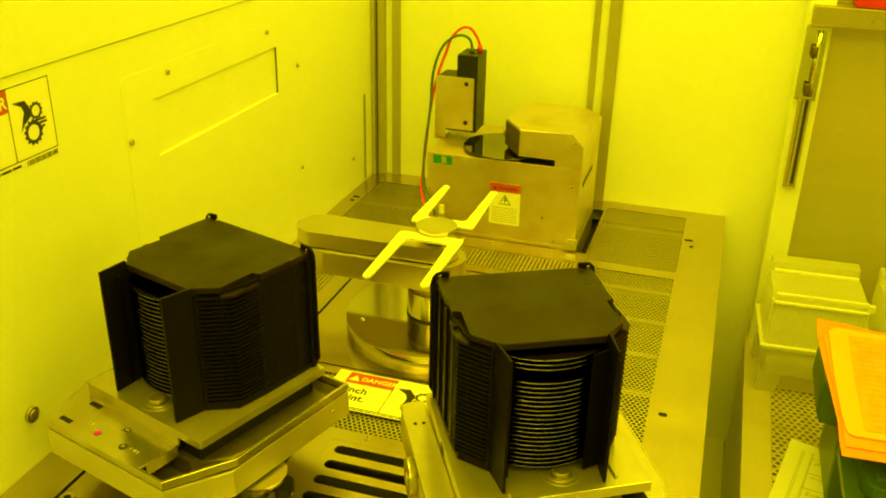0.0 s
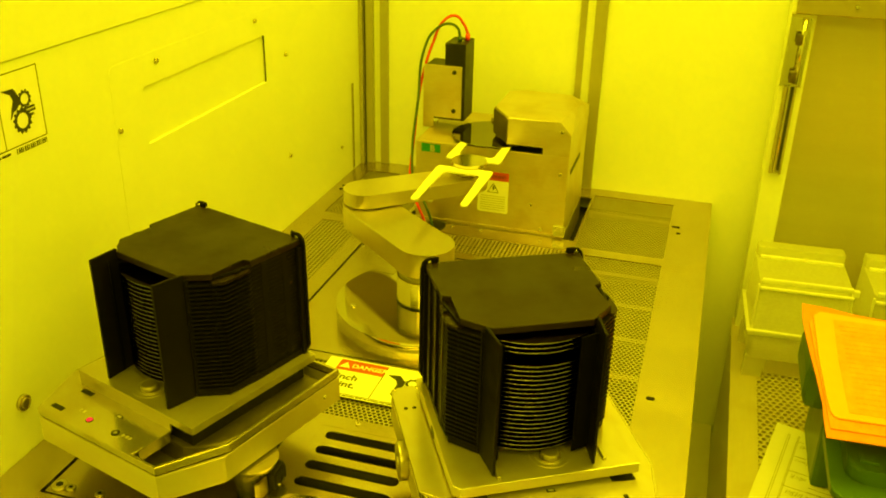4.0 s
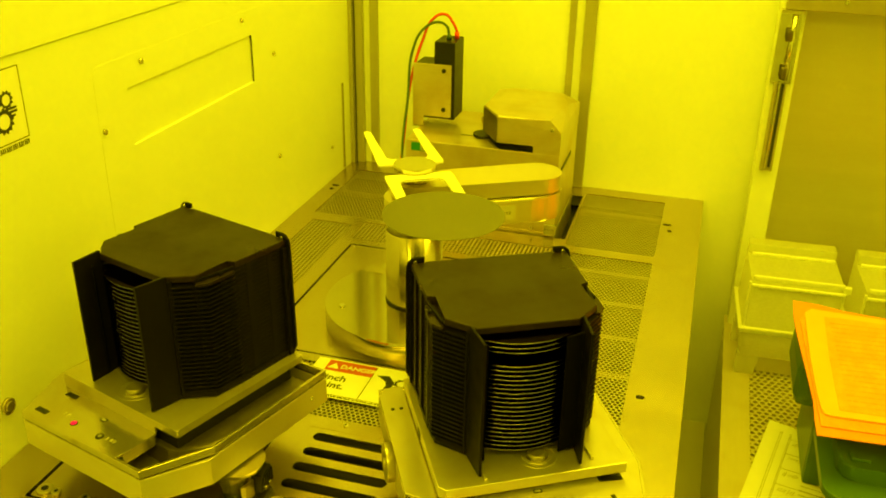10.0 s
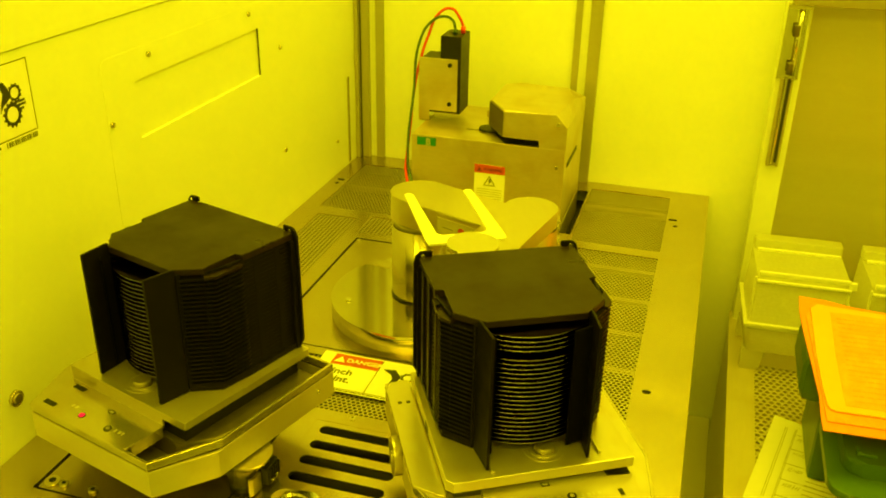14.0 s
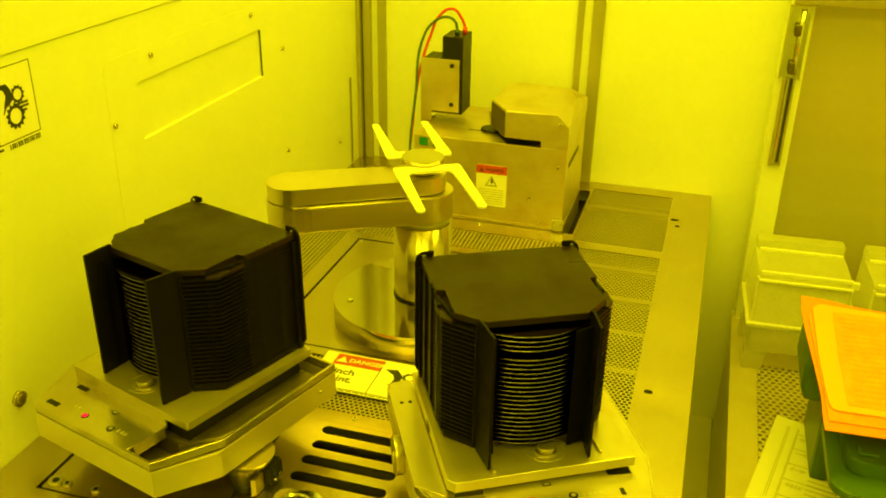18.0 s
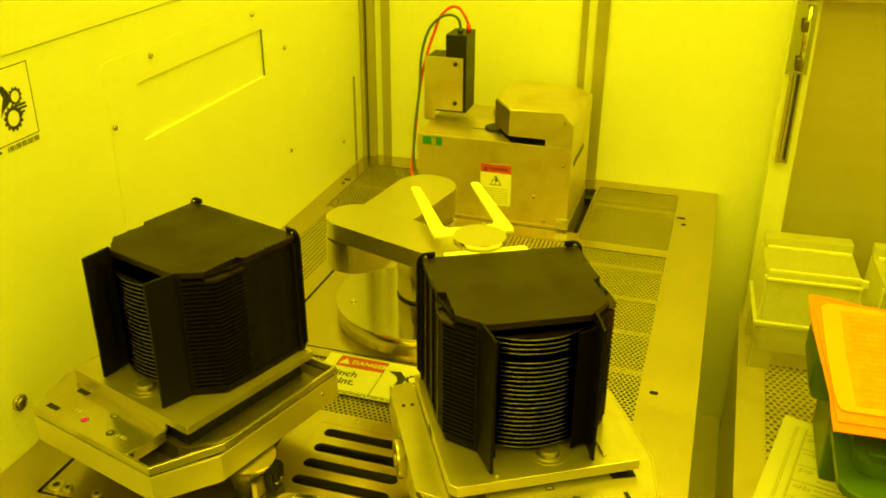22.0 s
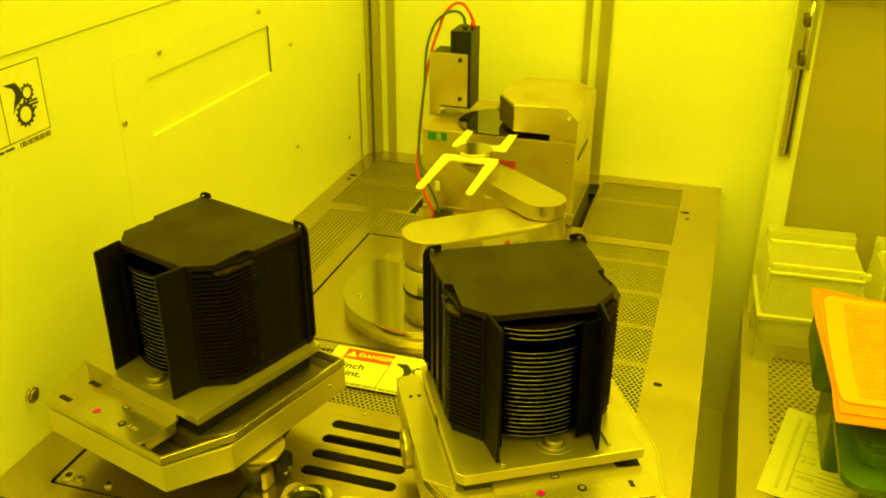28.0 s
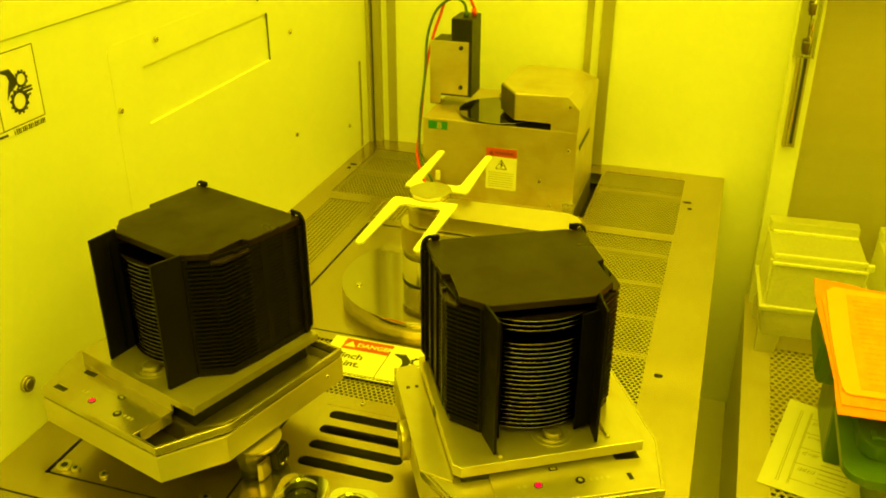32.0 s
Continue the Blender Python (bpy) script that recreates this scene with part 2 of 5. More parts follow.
def clear_plastic(name, thin, thick, cloud=0.60):
    m = bpy.data.materials.new(name)
    m.use_nodes = True
    n, l = m.node_tree.nodes, m.node_tree.links
    b = n["Principled BSDF"]
    b.inputs["Base Color"].default_value = (0.93, 0.93, 0.90, 1)
    b.inputs["Roughness"].default_value = 0.18
    see = n.new("ShaderNodeBsdfTransparent")
    see.inputs[0].default_value = (0.93, 0.93, 0.92, 1)
    noise_tex = n.new("ShaderNodeTexNoise")
    noise_tex.inputs["Scale"].default_value = 25
    rng = n.new("ShaderNodeMapRange")
    rng.inputs["To Min"].default_value, rng.inputs["To Max"].default_value = thin, thick
    mix = n.new("ShaderNodeMixShader")
    glow = n.new("ShaderNodeBsdfTranslucent")
    glow.inputs[0].default_value = (0.92, 0.92, 0.90, 1)
    milk = n.new("ShaderNodeMixShader")
    milk.inputs[0].default_value = cloud
    l.new(b.outputs[0], milk.inputs[1])
    l.new(glow.outputs[0], milk.inputs[2])
    l.new(noise_tex.outputs[0], rng.inputs["Value"])
    l.new(rng.outputs[0], mix.inputs[0])
    l.new(see.outputs[0], mix.inputs[1])
    l.new(milk.outputs[0], mix.inputs[2])
    l.new(mix.outputs[0], n["Material Output"].inputs["Surface"])
    return m


CLEAR = clear_plastic("clear_plastic", 0.50, 0.66)
# almost opaque white, painting lamp highlights onto rims and ridges
HIGHLIGHT_EDGE = clear_plastic("white_highlight_edge", 0.90, 1.0, 0.25)


# ---- mesh helpers ----
def box(bm, x0, x1, y0, y1, z0, z1, bevel=0.0):
    v = bmesh.ops.create_cube(bm, size=1.0, matrix=Matrix.LocRotScale(((x0 + x1) / 2, (y0 + y1) / 2, (z0 + z1) / 2), None, (x1 - x0, y1 - y0, z1 - z0)))["verts"]
    if bevel:
        edges = list({e for q in v for e in q.link_edges})
        bmesh.ops.bevel(bm, geom=edges, offset=bevel, segments=2, affect="EDGES", profile=0.6)
    return bm


def prism(bm, outline, z0, z1, bevel=0.0):
    low = [bm.verts.new((x, y, z0)) for x, y in outline]
    top = [bm.verts.new((x, y, z1)) for x, y in outline]
    n = len(outline)
    faces = [bm.faces.new(top), bm.faces.new(low[::-1])]
    for i in range(n):
        faces.append(bm.faces.new((low[i], low[(i + 1) % n], top[(i + 1) % n], top[i])))
    if bevel:
        rim = [e for e in faces[0].edges] + [e for e in faces[1].edges]
        bmesh.ops.bevel(bm, geom=rim, offset=bevel, segments=2, affect="EDGES", profile=0.6)
    return bm


def cyl(bm, r, z0, z1, x=0.0, y=0.0, seg=48, bevel=0.0, r2=None):
    top = r if r2 is None else r2
    low_ring = [(x + r * math.cos(2 * math.pi * i / seg), y + r * math.sin(2 * math.pi * i / seg)) for i in range(seg)]
    low = [bm.verts.new((a, b, z0)) for a, b in low_ring]
    up = [bm.verts.new((x + (a - x) * top / r, y + (b - y) * top / r, z1)) for a, b in low_ring]
    f = [bm.faces.new(up), bm.faces.new(low[::-1])]
    for i in range(seg):
        q = bm.faces.new((low[i], low[(i + 1) % seg], up[(i + 1) % seg], up[i]))
        q.smooth = True
    if bevel:
        bmesh.ops.bevel(bm, geom=list(f[0].edges), offset=bevel, segments=2, affect="EDGES", profile=0.6)
    return bm


def capsule(a, b, ra, rb, seg=20):
    """Outline of a link with round ends: centres a and b on the x axis."""
    d = b - a
    lean = math.asin((ra - rb) / d)
    pts = []
    for i in range(seg + 1):
        t = math.pi / 2 - lean + (math.pi + 2 * lean) * i / seg
        pts.append((a + ra * math.cos(t), ra * math.sin(t)))
    for i in range(seg + 1):
        t = -math.pi / 2 - lean + (math.pi - 2 * lean) * i / seg
        pts.append((b + rb * math.cos(t), rb * math.sin(t)))
    return pts


def mesh_of(name, bm, mat):
    me = bpy.data.meshes.new(name)
    bmesh.ops.recalc_face_normals(bm, faces=bm.faces)
    bm.to_mesh(me)
    bm.free()
    me.materials.append(mat)
    return me


def part(name, bm, mat, parent=None, label="", at=None):
    ob = new(name, mesh_of(name, bm, mat))
    if parent:
        ob.parent = parent
    if at is not None:
        ob.matrix_basis = at
    return tagged(ob, label)


def thing(name, label, category, at=None, group="", kind=""):
    ob = new(name)
    ob.empty_display_size = 0.02
    if at is not None:
        ob.matrix_basis = at
    return tagged(ob, label, category, group, kind)


def B():
    return bmesh.new()


def curve_mesh(name, data, mat, parent=None, at=None, label=""):
    """A curve or text turned into a mesh object."""
    tmp = bpy.data.objects.new("tmp", data)
    scene.collection.objects.link(tmp)
    me = bpy.data.meshes.new_from_object(tmp.evaluated_get(bpy.context.evaluated_depsgraph_get()))
    bpy.data.objects.remove(tmp)
    me.name = name
    weld = bmesh.new()
    weld.from_mesh(me)
    bmesh.ops.remove_doubles(weld, verts=weld.verts, dist=2e-6)
    weld.to_mesh(me)
    weld.free()
    me.materials.clear()
    me.materials.append(mat)
    ob = new(name, me)
    if parent:
        ob.parent = parent
    if at is not None:
        ob.matrix_basis = at
    return tagged(ob, label)


def rounded(x0, x1, y0, y1, r, seg=5):
    pts = []
    for cx, cy, a in ((x1 - r, y1 - r, 0), (x0 + r, y1 - r, 90), (x0 + r, y0 + r, 180), (x1 - r, y0 + r, 270)):
        for i in range(seg + 1):
            t = radians(a + 90 * i / seg)
            pts.append((cx + r * math.cos(t), cy + r * math.sin(t)))
    return pts


def sheet(name, outline, holes, thick, mat, parent=None, at=None, label="", edge=0.0):
    """A flat sheet with openings; its top lies at z = 0 of its own space."""
    cu = bpy.data.curves.new(name, "CURVE")
    cu.dimensions, cu.fill_mode, cu.extrude = "2D", "BOTH", thick / 2 - edge
    cu.bevel_depth, cu.bevel_resolution = edge, 1
    for ring in (outline, *holes):
        sp = cu.splines.new("POLY")
        sp.points.add(len(ring) - 1)
        for p, (x, y) in zip(sp.points, ring):
            p.co = (x, y, 0, 1)
        sp.use_cyclic_u = True
    ob = curve_mesh(name, cu, mat, parent, at, label)
    ob.data.transform(Matrix.Translation((0, 0, -thick / 2)))
    for f in ob.data.polygons:
        f.use_smooth = False
    return ob


def text(name, words, size, mat, parent, at, align="LEFT", bold=0.0):
    cu = bpy.data.curves.new(name, "FONT")
    cu.body, cu.size, cu.extrude, cu.align_x, cu.offset = words, size, 0.00015, align, bold
    cu.resolution_u = 3
    return curve_mesh(name, cu, mat, parent, at)


def tube(name, pts, r, mat, parent=None, label=""):
    cu = bpy.data.curves.new(name, "CURVE")
    cu.dimensions, cu.bevel_depth, cu.bevel_resolution, cu.resolution_u = "3D", r, 3, 8
    sp = cu.splines.new("BEZIER")
    sp.bezier_points.add(len(pts) - 1)
    for p, q in zip(sp.bezier_points, pts):
        p.co = q
        p.handle_left_type = p.handle_right_type = "AUTO"
    ob = curve_mesh(name, cu, mat, parent, None, label)
    for f in ob.data.polygons:
        f.use_smooth = True
    return ob


def perforated(name, x0, x1, y0, y1, pitch, hole, thick, mat, parent, at, square=False):
    """A sheet with a close pattern of real round holes, six-cornered cells side by side."""
    dx, dy = pitch, pitch * math.sqrt(3) / 2
    verts, faces = [], []
    rows = int((y1 - y0) / dy) + 1
    cols = int((x1 - x0) / dx) + 1
    out = [(pitch / math.sqrt(3) * math.cos(radians(30 + 60 * k)), pitch / math.sqrt(3) * math.sin(radians(30 + 60 * k))) for k in range(6)]
    inn = [(hole * math.cos(radians(30 + 60 * k)), hole * math.sin(radians(30 + 60 * k))) for k in range(6)]
    c = 6
    if square:
        c, dy, h = 8, pitch, pitch / 2
        rows = int((y1 - y0) / dy) + 1
        out = [(h, 0), (h, h), (0, h), (-h, h), (-h, 0), (-h, -h), (0, -h), (h, -h)]
        inn = [(hole * math.cos(radians(45 * k)), hole * math.sin(radians(45 * k))) for k in range(8)]
    for j in range(rows):
        for i in range(cols):
            cx, cy = x0 + i * dx + (dx / 2 if j % 2 and not square else 0), y0 + j * dy
            n = len(verts)
            verts += [(cx + a, cy + b, 0) for a, b in out] + [(cx + a, cy + b, 0) for a, b in inn] + [(cx + a, cy + b, -thick) for a, b in inn]
            for k in range(c):
                k2 = (k + 1) % c
                faces.append((n + k, n + k2, n + c + k2, n + c + k))
                faces.append((n + c + k, n + c + k2, n + 2 * c + k2, n + 2 * c + k))
    me = bpy.data.meshes.new(name)
    me.from_pydata(verts, [], faces)
    me.materials.append(mat)
    ob = new(name, me)
    ob.parent = parent
    ob.matrix_basis = at
    return tagged(ob, kind="stuff")


# upright axes on a wall: x of the label runs along the first axis, y up
ON_LEFT = Matrix(((0, 0, 1, 0), (1, 0, 0, 0), (0, 1, 0, 0), (0, 0, 0, 1)))  # faces +x, runs along +y
ON_FRONT = Matrix(((1, 0, 0, 0), (0, 0, -1, 0), (0, 1, 0, 0), (0, 0, 0, 1)))  # faces -y, runs along +x


# ---- the shell ----
def shell():
    w = sheet("wall_left", [(-3.2, -0.95), (0, -0.95), (0, 0.4262), (-3.2, 0.4262)], [rounded(-0.742, -0.414, 0.270, 0.344, 0.001)], 0.06, WALL, None, ON_LEFT)
    tagged(w, "white powder-coated side wall of the machine", "wall", kind="structure")
    w = part("wall_left_upper", box(B(), -0.06, 0.0022, -3.2, 0.0, 0.427, 1.5, 0.0008), WALL)
    tagged(w, "white upper side panel above a thin seam", "wall", kind="structure")
    w = part("wall_back", box(B(), -0.06, 0.83, 0.0, 0.06, -0.95, 1.5), WALL)
    tagged(w, "white powder-coated rear wall", "wall", kind="structure")
    w = part("wall_back_steel", box(B(), 0.83, 2.0, -0.03, 0.06, -0.95, 1.5), PANEL_STEEL)
    tagged(w, "brushed steel rear panel behind the shelf", "wall", kind="structure")
    # right wall, front wall, floor and ceiling: unseen, added for bounce and reflections
    w = part("wall_right", box(B(), 2.0, 2.06, -3.2, 0.06, -0.95, 1.5), WALL)
    tagged(w, "unseen white wall added to close the room", "wall", kind="structure")
    w = part("wall_front", box(B(), -0.06, 2.06, -3.26, -3.2, -0.95, 1.5), ROOM)
    tagged(w, "unseen grey wall added behind the viewer for reflections", "wall", kind="structure")
    w = part("floor", box(B(), -0.06, 2.06, -3.26, 0.06, -1.0, -0.95), FLOOR_DARK)
    tagged(w, "unseen dark floor added to shape reflections", "floor", kind="structure")
    w = part("ceiling", box(B(), -0.06, 2.06, -3.26, 0.06, 1.5, 1.55), WALL)
    tagged(w, "white ceiling with lamps", "ceiling", kind="structure")
    # upright profiles at the rear wall
    for name, x0, x1, deep in (("trim", 0.0008, 0.0085, 0.021), ("trim", 0.0117, 0.0266, 0.012), ("trim", 0.040, 0.057, 0.006), ("trim", 0.4315, 0.4435, 0.006), ("trim", 0.459, 0.481, 0.008)):
        t = part(name, box(B(), x0, x1, -deep, -0.0005, 0.0, 1.49, 0.001), WALL_GREY)
        tagged(t, "grey upright metal profile on the rear wall", "trim", kind="structure")
    t = part("trim", box(B(), 0.0087, 0.0115, -0.011, -0.0005, 0.0, 1.49), DARK_GAP)
    tagged(t, "dark upright seal beside the profile", "trim", kind="structure")
    # post beside the shelf
    p = part("wall_post", box(B(), 0.7885, 0.8295, -0.062, -0.001, -0.94, 1.49, 0.003), WALL)
    tagged(p, "white upright post beside the shelf", "wall", kind="structure")


def deck():
    outline = [(0.001, -0.001), (0.7125, -0.001), (0.7125, -1.121), (0.001, -1.121)]
    openings = dict(
        perf_a=(0.034, 0.180, -0.287, -0.055), perf_b=(0.045, 0.120, -0.70, -0.318), perf_c=(0.138, 0.485, -0.372, -0.302),
        perf_d=(0.494, 0.643, -0.285, -0.035), perf_e=(0.505, 0.642, -0.98, -0.310), perf_f=(0.215, 0.47, -0.862, -0.752),
        aligner=(0.187, 0.490, -0.262, -0.052), robot=(0.1475, 0.485, -0.735, -0.393), port=(0.056, 0.262, -1.088, -0.905), vent=(0.292, 0.425, -1.003, -0.884))
    ring = lambda k, g=0.0: rounded(openings[k][0] + g, openings[k][1] - g, openings[k][2] + g, openings[k][3] - g, 0.002)
    d = sheet("deck_plate", outline, [ring(k) for k in openings], 0.0016, DECK)
    tagged(d, "brushed stainless steel deck plate with perforated panels", "deck plate", kind="structure")
    for k in openings:
        if k.startswith("perf"):
            x0, x1, y0, y1 = openings[k]
            perforated("perforated_panel", x0 - 0.002, x1 + 0.003, y0 - 0.002, y1 + 0.003, 0.0068 if k in ("perf_b", "perf_c") else 0.0064, 0.0026, 0.001, PERF, d, pose(0, 0, -0.0017), k in ("perf_b", "perf_c"))
    bm = B()
    for x0, x1, y in ((0.034, 0.180, -0.168), (0.494, 0.643, -0.118), (0.505, 0.642, -0.362), (0.505, 0.642, -0.462), (0.505, 0.642, -0.562), (0.505, 0.642, -0.66)):
        box(bm, x0, x1, y - 0.006, y + 0.006, -0.010, -0.0030)
    part("rib", bm, PERF, d)
    g = 0.0035
    r = part("inset_plate", prism(B(), rounded(0.1475 + g, 0.485 - g, -0.735 + g, -0.393 - g, 0.002), -0.004, -0.0005), DECK, d)
    p = part("inset_plate", prism(B(), rounded(0.056 + g, 0.262 - g, -1.088 + g, -0.905 - g, 0.002), -0.004, -0.001), DECK, d)
    slots = [rounded(0.303, 0.413, y - 0.0075, y + 0.0075, 0.0073, 8) for y in (-0.900, -0.928, -0.956, -0.985)]
    sheet("vent_plate", rounded(0.292, 0.425, -1.003, -0.884, 0.001), slots, 0.0035, DECK, d, pose(0, 0, -0.0002))
    # near-black pan added below so the perforations look dark
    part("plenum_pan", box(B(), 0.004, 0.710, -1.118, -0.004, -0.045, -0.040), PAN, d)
    bm = B()
    box(bm, 0.7085, 0.7125, -1.121, -0.001, -0.92, -0.0045)
    box(bm, 0.001, 0.7085, -1.121, -1.117, -0.30, -0.0045)
    part("apron", bm, DECK, d)
    # small holes and screws
    # holes are flat dark inserts, their shade put into the colour
    for x, y, sx in ((0.654, -0.141, 0.0075), (0.660, -0.168, 0.004), (0.660, -0.704, 0.0055), (0.020, -0.152, 0.007), (0.019, -0.171, 0.004)):
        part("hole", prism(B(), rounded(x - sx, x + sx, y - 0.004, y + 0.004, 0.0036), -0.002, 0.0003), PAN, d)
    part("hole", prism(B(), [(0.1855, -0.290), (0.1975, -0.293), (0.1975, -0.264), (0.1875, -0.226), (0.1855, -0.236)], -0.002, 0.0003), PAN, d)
    for x, y, rr in ((0.070, -1.073, 0.0085), (0.084, -1.073, 0.005), (0.119, -1.072, 0.005), (0.155, -0.402, 0.003), (0.332, -0.871, 0.003), (0.240, -1.07, 0.005)):
        scr = part("screw", cyl(B(), rr, -0.001, 0.0018, x, y, 20, 0.0006), STEEL, d)
        part("socket", cyl(B(), rr * 0.5, 0.0018, 0.0020, x, y, 6), BLACK_BOX, scr)
    # ledge beside the deck, below
    f = part("ground_tray", box(B(), 0.713, 0.7825, -1.121, -0.001, -0.52, -0.50), GREY_PAINT)
    tagged(f, "grey painted channel between deck and shelf", "tray", kind="structure")


def bars(parent, x0, x1, ys, hh, mat, z=0.0007, seed=1):
    """Lines of writing too small to read."""
    rnd = random.Random(seed)
    bm = B()
    for y in ys:
        x = x0
        while x < x1 - hh:
            wlen = min(rnd.uniform(2, 6) * hh, x1 - x)
            box(bm, x, x + wlen, y - hh, y, z, z + 0.0002)
            x += wlen + hh * 0.7
    return part("writing", bm, mat, parent)


def gear(parent, x, y, r, teeth, mat, z):
    ring = []
    for i in range(teeth * 4):
        rr = r if i % 4 in (0, 1) else r * 0.84
        t = 2 * math.pi * i / (teeth * 4)
        ring.append((x + rr * math.cos(t), y + rr * math.sin(t)))
    hole = [(x + r * 0.60 * math.cos(2 * math.pi * i / 20), y + r * 0.60 * math.sin(2 * math.pi * i / 20)) for i in range(20)]
    return sheet("gear_symbol", ring, [hole], 0.0002, mat, parent, pose(0, 0, z))


def pinch_symbol(parent, x, y, s, z):
    """A sleeve-like wedge caught between two gears."""
    prism_pts = [(-0.55, 0.55), (-0.15, 0.62), (0.12, 0.30), (0.10, -0.05), (-0.15, -0.45), (-0.10, 0.10), (-0.20, 0.32)]
    part("wedge_symbol", prism(B(), [(x + a * s, y + b * s) for a, b in prism_pts], z, z + 0.0002), INK, parent)
    gear(parent, x + 0.36 * s, y + 0.30 * s, 0.26 * s, 9, INK, z + 0.0003)
    gear(parent, x + 0.20 * s, y - 0.36 * s, 0.34 * s, 11, INK, z + 0.0003)
    bm = B()
    for k in range(3):
        box(bm, x + 0.15 * s, x + (0.62 + 0.06 * k) * s, y + (0.02 - 0.13 * k) * s, y + (0.10 - 0.13 * k) * s, z, z + 0.0002)
    part("bar_symbol", bm, INK, parent)


def triangle(parent, x, y, s, mat, z, inner=None):
    outer = [(x - s / 2, y), (x + s / 2, y), (x, y + s * 0.87)]
    if inner is None:
        return part("triangle_symbol", prism(B(), outer, z, z + 0.0002), mat, parent)
    hole = [(x - s * 0.41, y + s * 0.05), (x, y + s * 0.765), (x + s * 0.41, y + s * 0.05)]
    return sheet("triangle_symbol", outer, [hole], 0.0002, mat, parent, pose(0, 0, z + 0.0002))


def left_wall_things():
    at = Matrix.Translation((0.0, 0, 0)) @ ON_LEFT
    # access panel; its own x is the wall's y, its y is up
    p = thing("access_panel", "white metal access panel screwed to the side wall", "panel", at)
    sheet("panel_plate", rounded(-0.805, -0.335, -0.0, 0.383, 0.012), [rounded(-0.742, -0.414, 0.270, 0.344, 0.001)], 0.0004, WALL, p, pose(0, 0, 0.0004))
    # dark strip added to draw the dark line at this end of the recess
    part("recess_dark_edge", box(B(), -0.4150, -0.4142, 0.271, 0.343, -0.0018, 0.0004), DARK_GAP, p)
    part("recess", box(B(), -0.744, -0.412, 0.268, 0.346, -0.0065, -0.0029), WALL, p)
    for y, z in ((-0.344, 0.299), (-0.443, 0.371), (-0.709, 0.3705), (-0.798, 0.3045), (-0.345, 0.123)):
        s = part("screw", cyl(B(), 0.0036, 0.0006, 0.0034, y, z, 16, 0.001), ALU, p)
    s = thing("wall_slot", "narrow grey upright slot in the side wall", "slot", at)
    part("slot_strip", box(B(), -0.0615, -0.0565, 0.003, 0.178, 0.0002, 0.0012), WALL_GREY, s)
    part("slot_gap", box(B(), -0.0565, -0.0545, 0.003, 0.178, 0.0002, 0.0016), DARK_GAP, s)
    k = thing("wall_latch", "small metal quarter-turn latch on the side wall", "latch", at)
    part("latch_ring", cyl(B(), 0.0095, 0.0, 0.004, -1.030, 0.063, 24, 0.001), ALU, k)
    part("latch_core", cyl(B(), 0.0058, 0.0041, 0.0055, -1.030, 0.063, 20), STEEL, k)
    k = thing("wall_latch", "small metal latch low on the side wall", "latch", at)
    part("latch_ring", cyl(B(), 0.0035, 0.0, 0.003, -0.118, 0.065, 16, 0.001), WALL_GREY, k)
    # warning sticker
    t = thing("warning_sticker", "white pinch-hazard sticker with black gear symbols", "sticker", Matrix.Translation((0.0, -1.07, 0.4155)) @ ON_LEFT)
    part("backing", box(B(), 0, 0.148, -0.084, 0, 0.0001, 0.0005), PAPER, t)
    bm = B()
    for x0, x1, y0, y1 in ((0.0, 0.148, -0.001, 0), (0.147, 0.148, -0.077, 0), (0, 0.148, -0.077, -0.076), (0.086, 0.087, -0.077, 0)):
        box(bm, x0, x1, y0, y1, 0.0005, 0.0007)
    part("frame_line", bm, INK, t)
    part("red_band", box(B(), 0.001, 0.0855, -0.024, -0.001, 0.0005, 0.0008), RED, t)
    text("lettering", "DANGER", 0.017, PAPER, t, pose(0.016, -0.019, 0.0010), bold=0.0004)
    part("wedge_symbol", prism(B(), [(0.0923, -0.0167), (0.1097, -0.0175), (0.1155, -0.0258), (0.1161, -0.0346), (0.1103, -0.0391), (0.1057, -0.0409), (0.0995, -0.0485), (0.103, -0.0381), (0.107, -0.0293), (0.1045, -0.023)], 0.0005, 0.0007), INK, t)
    gear(t, 0.1236, -0.0315, 0.0098, 11, INK, 0.0008)
    gear(t, 0.1160, -0.0525, 0.0138, 13, INK, 0.0008)
    bm = B()
    for k, (x1, y0) in enumerate(((0.1365, -0.0415), (0.1370, -0.0452), (0.1335, -0.0495))):
        box(bm, 0.119 + 0.003 * k, x1, y0 - 0.0012, y0 + 0.0012, 0.0005, 0.0007)
    part("bar_symbol", bm, INK, t)
    bm = B()
    for i in range(16):
        box(bm, 0.100 + 0.003 * i, 0.100 + 0.003 * i + (0.0020 if i % 3 else 0.0012), -0.0845, -0.079, 0.0005, 0.0007)
    part("code_bars", bm, INK, t)
    bars(t, 0.055, 0.094, [-0.080], 0.0025, INK, 0.0005)


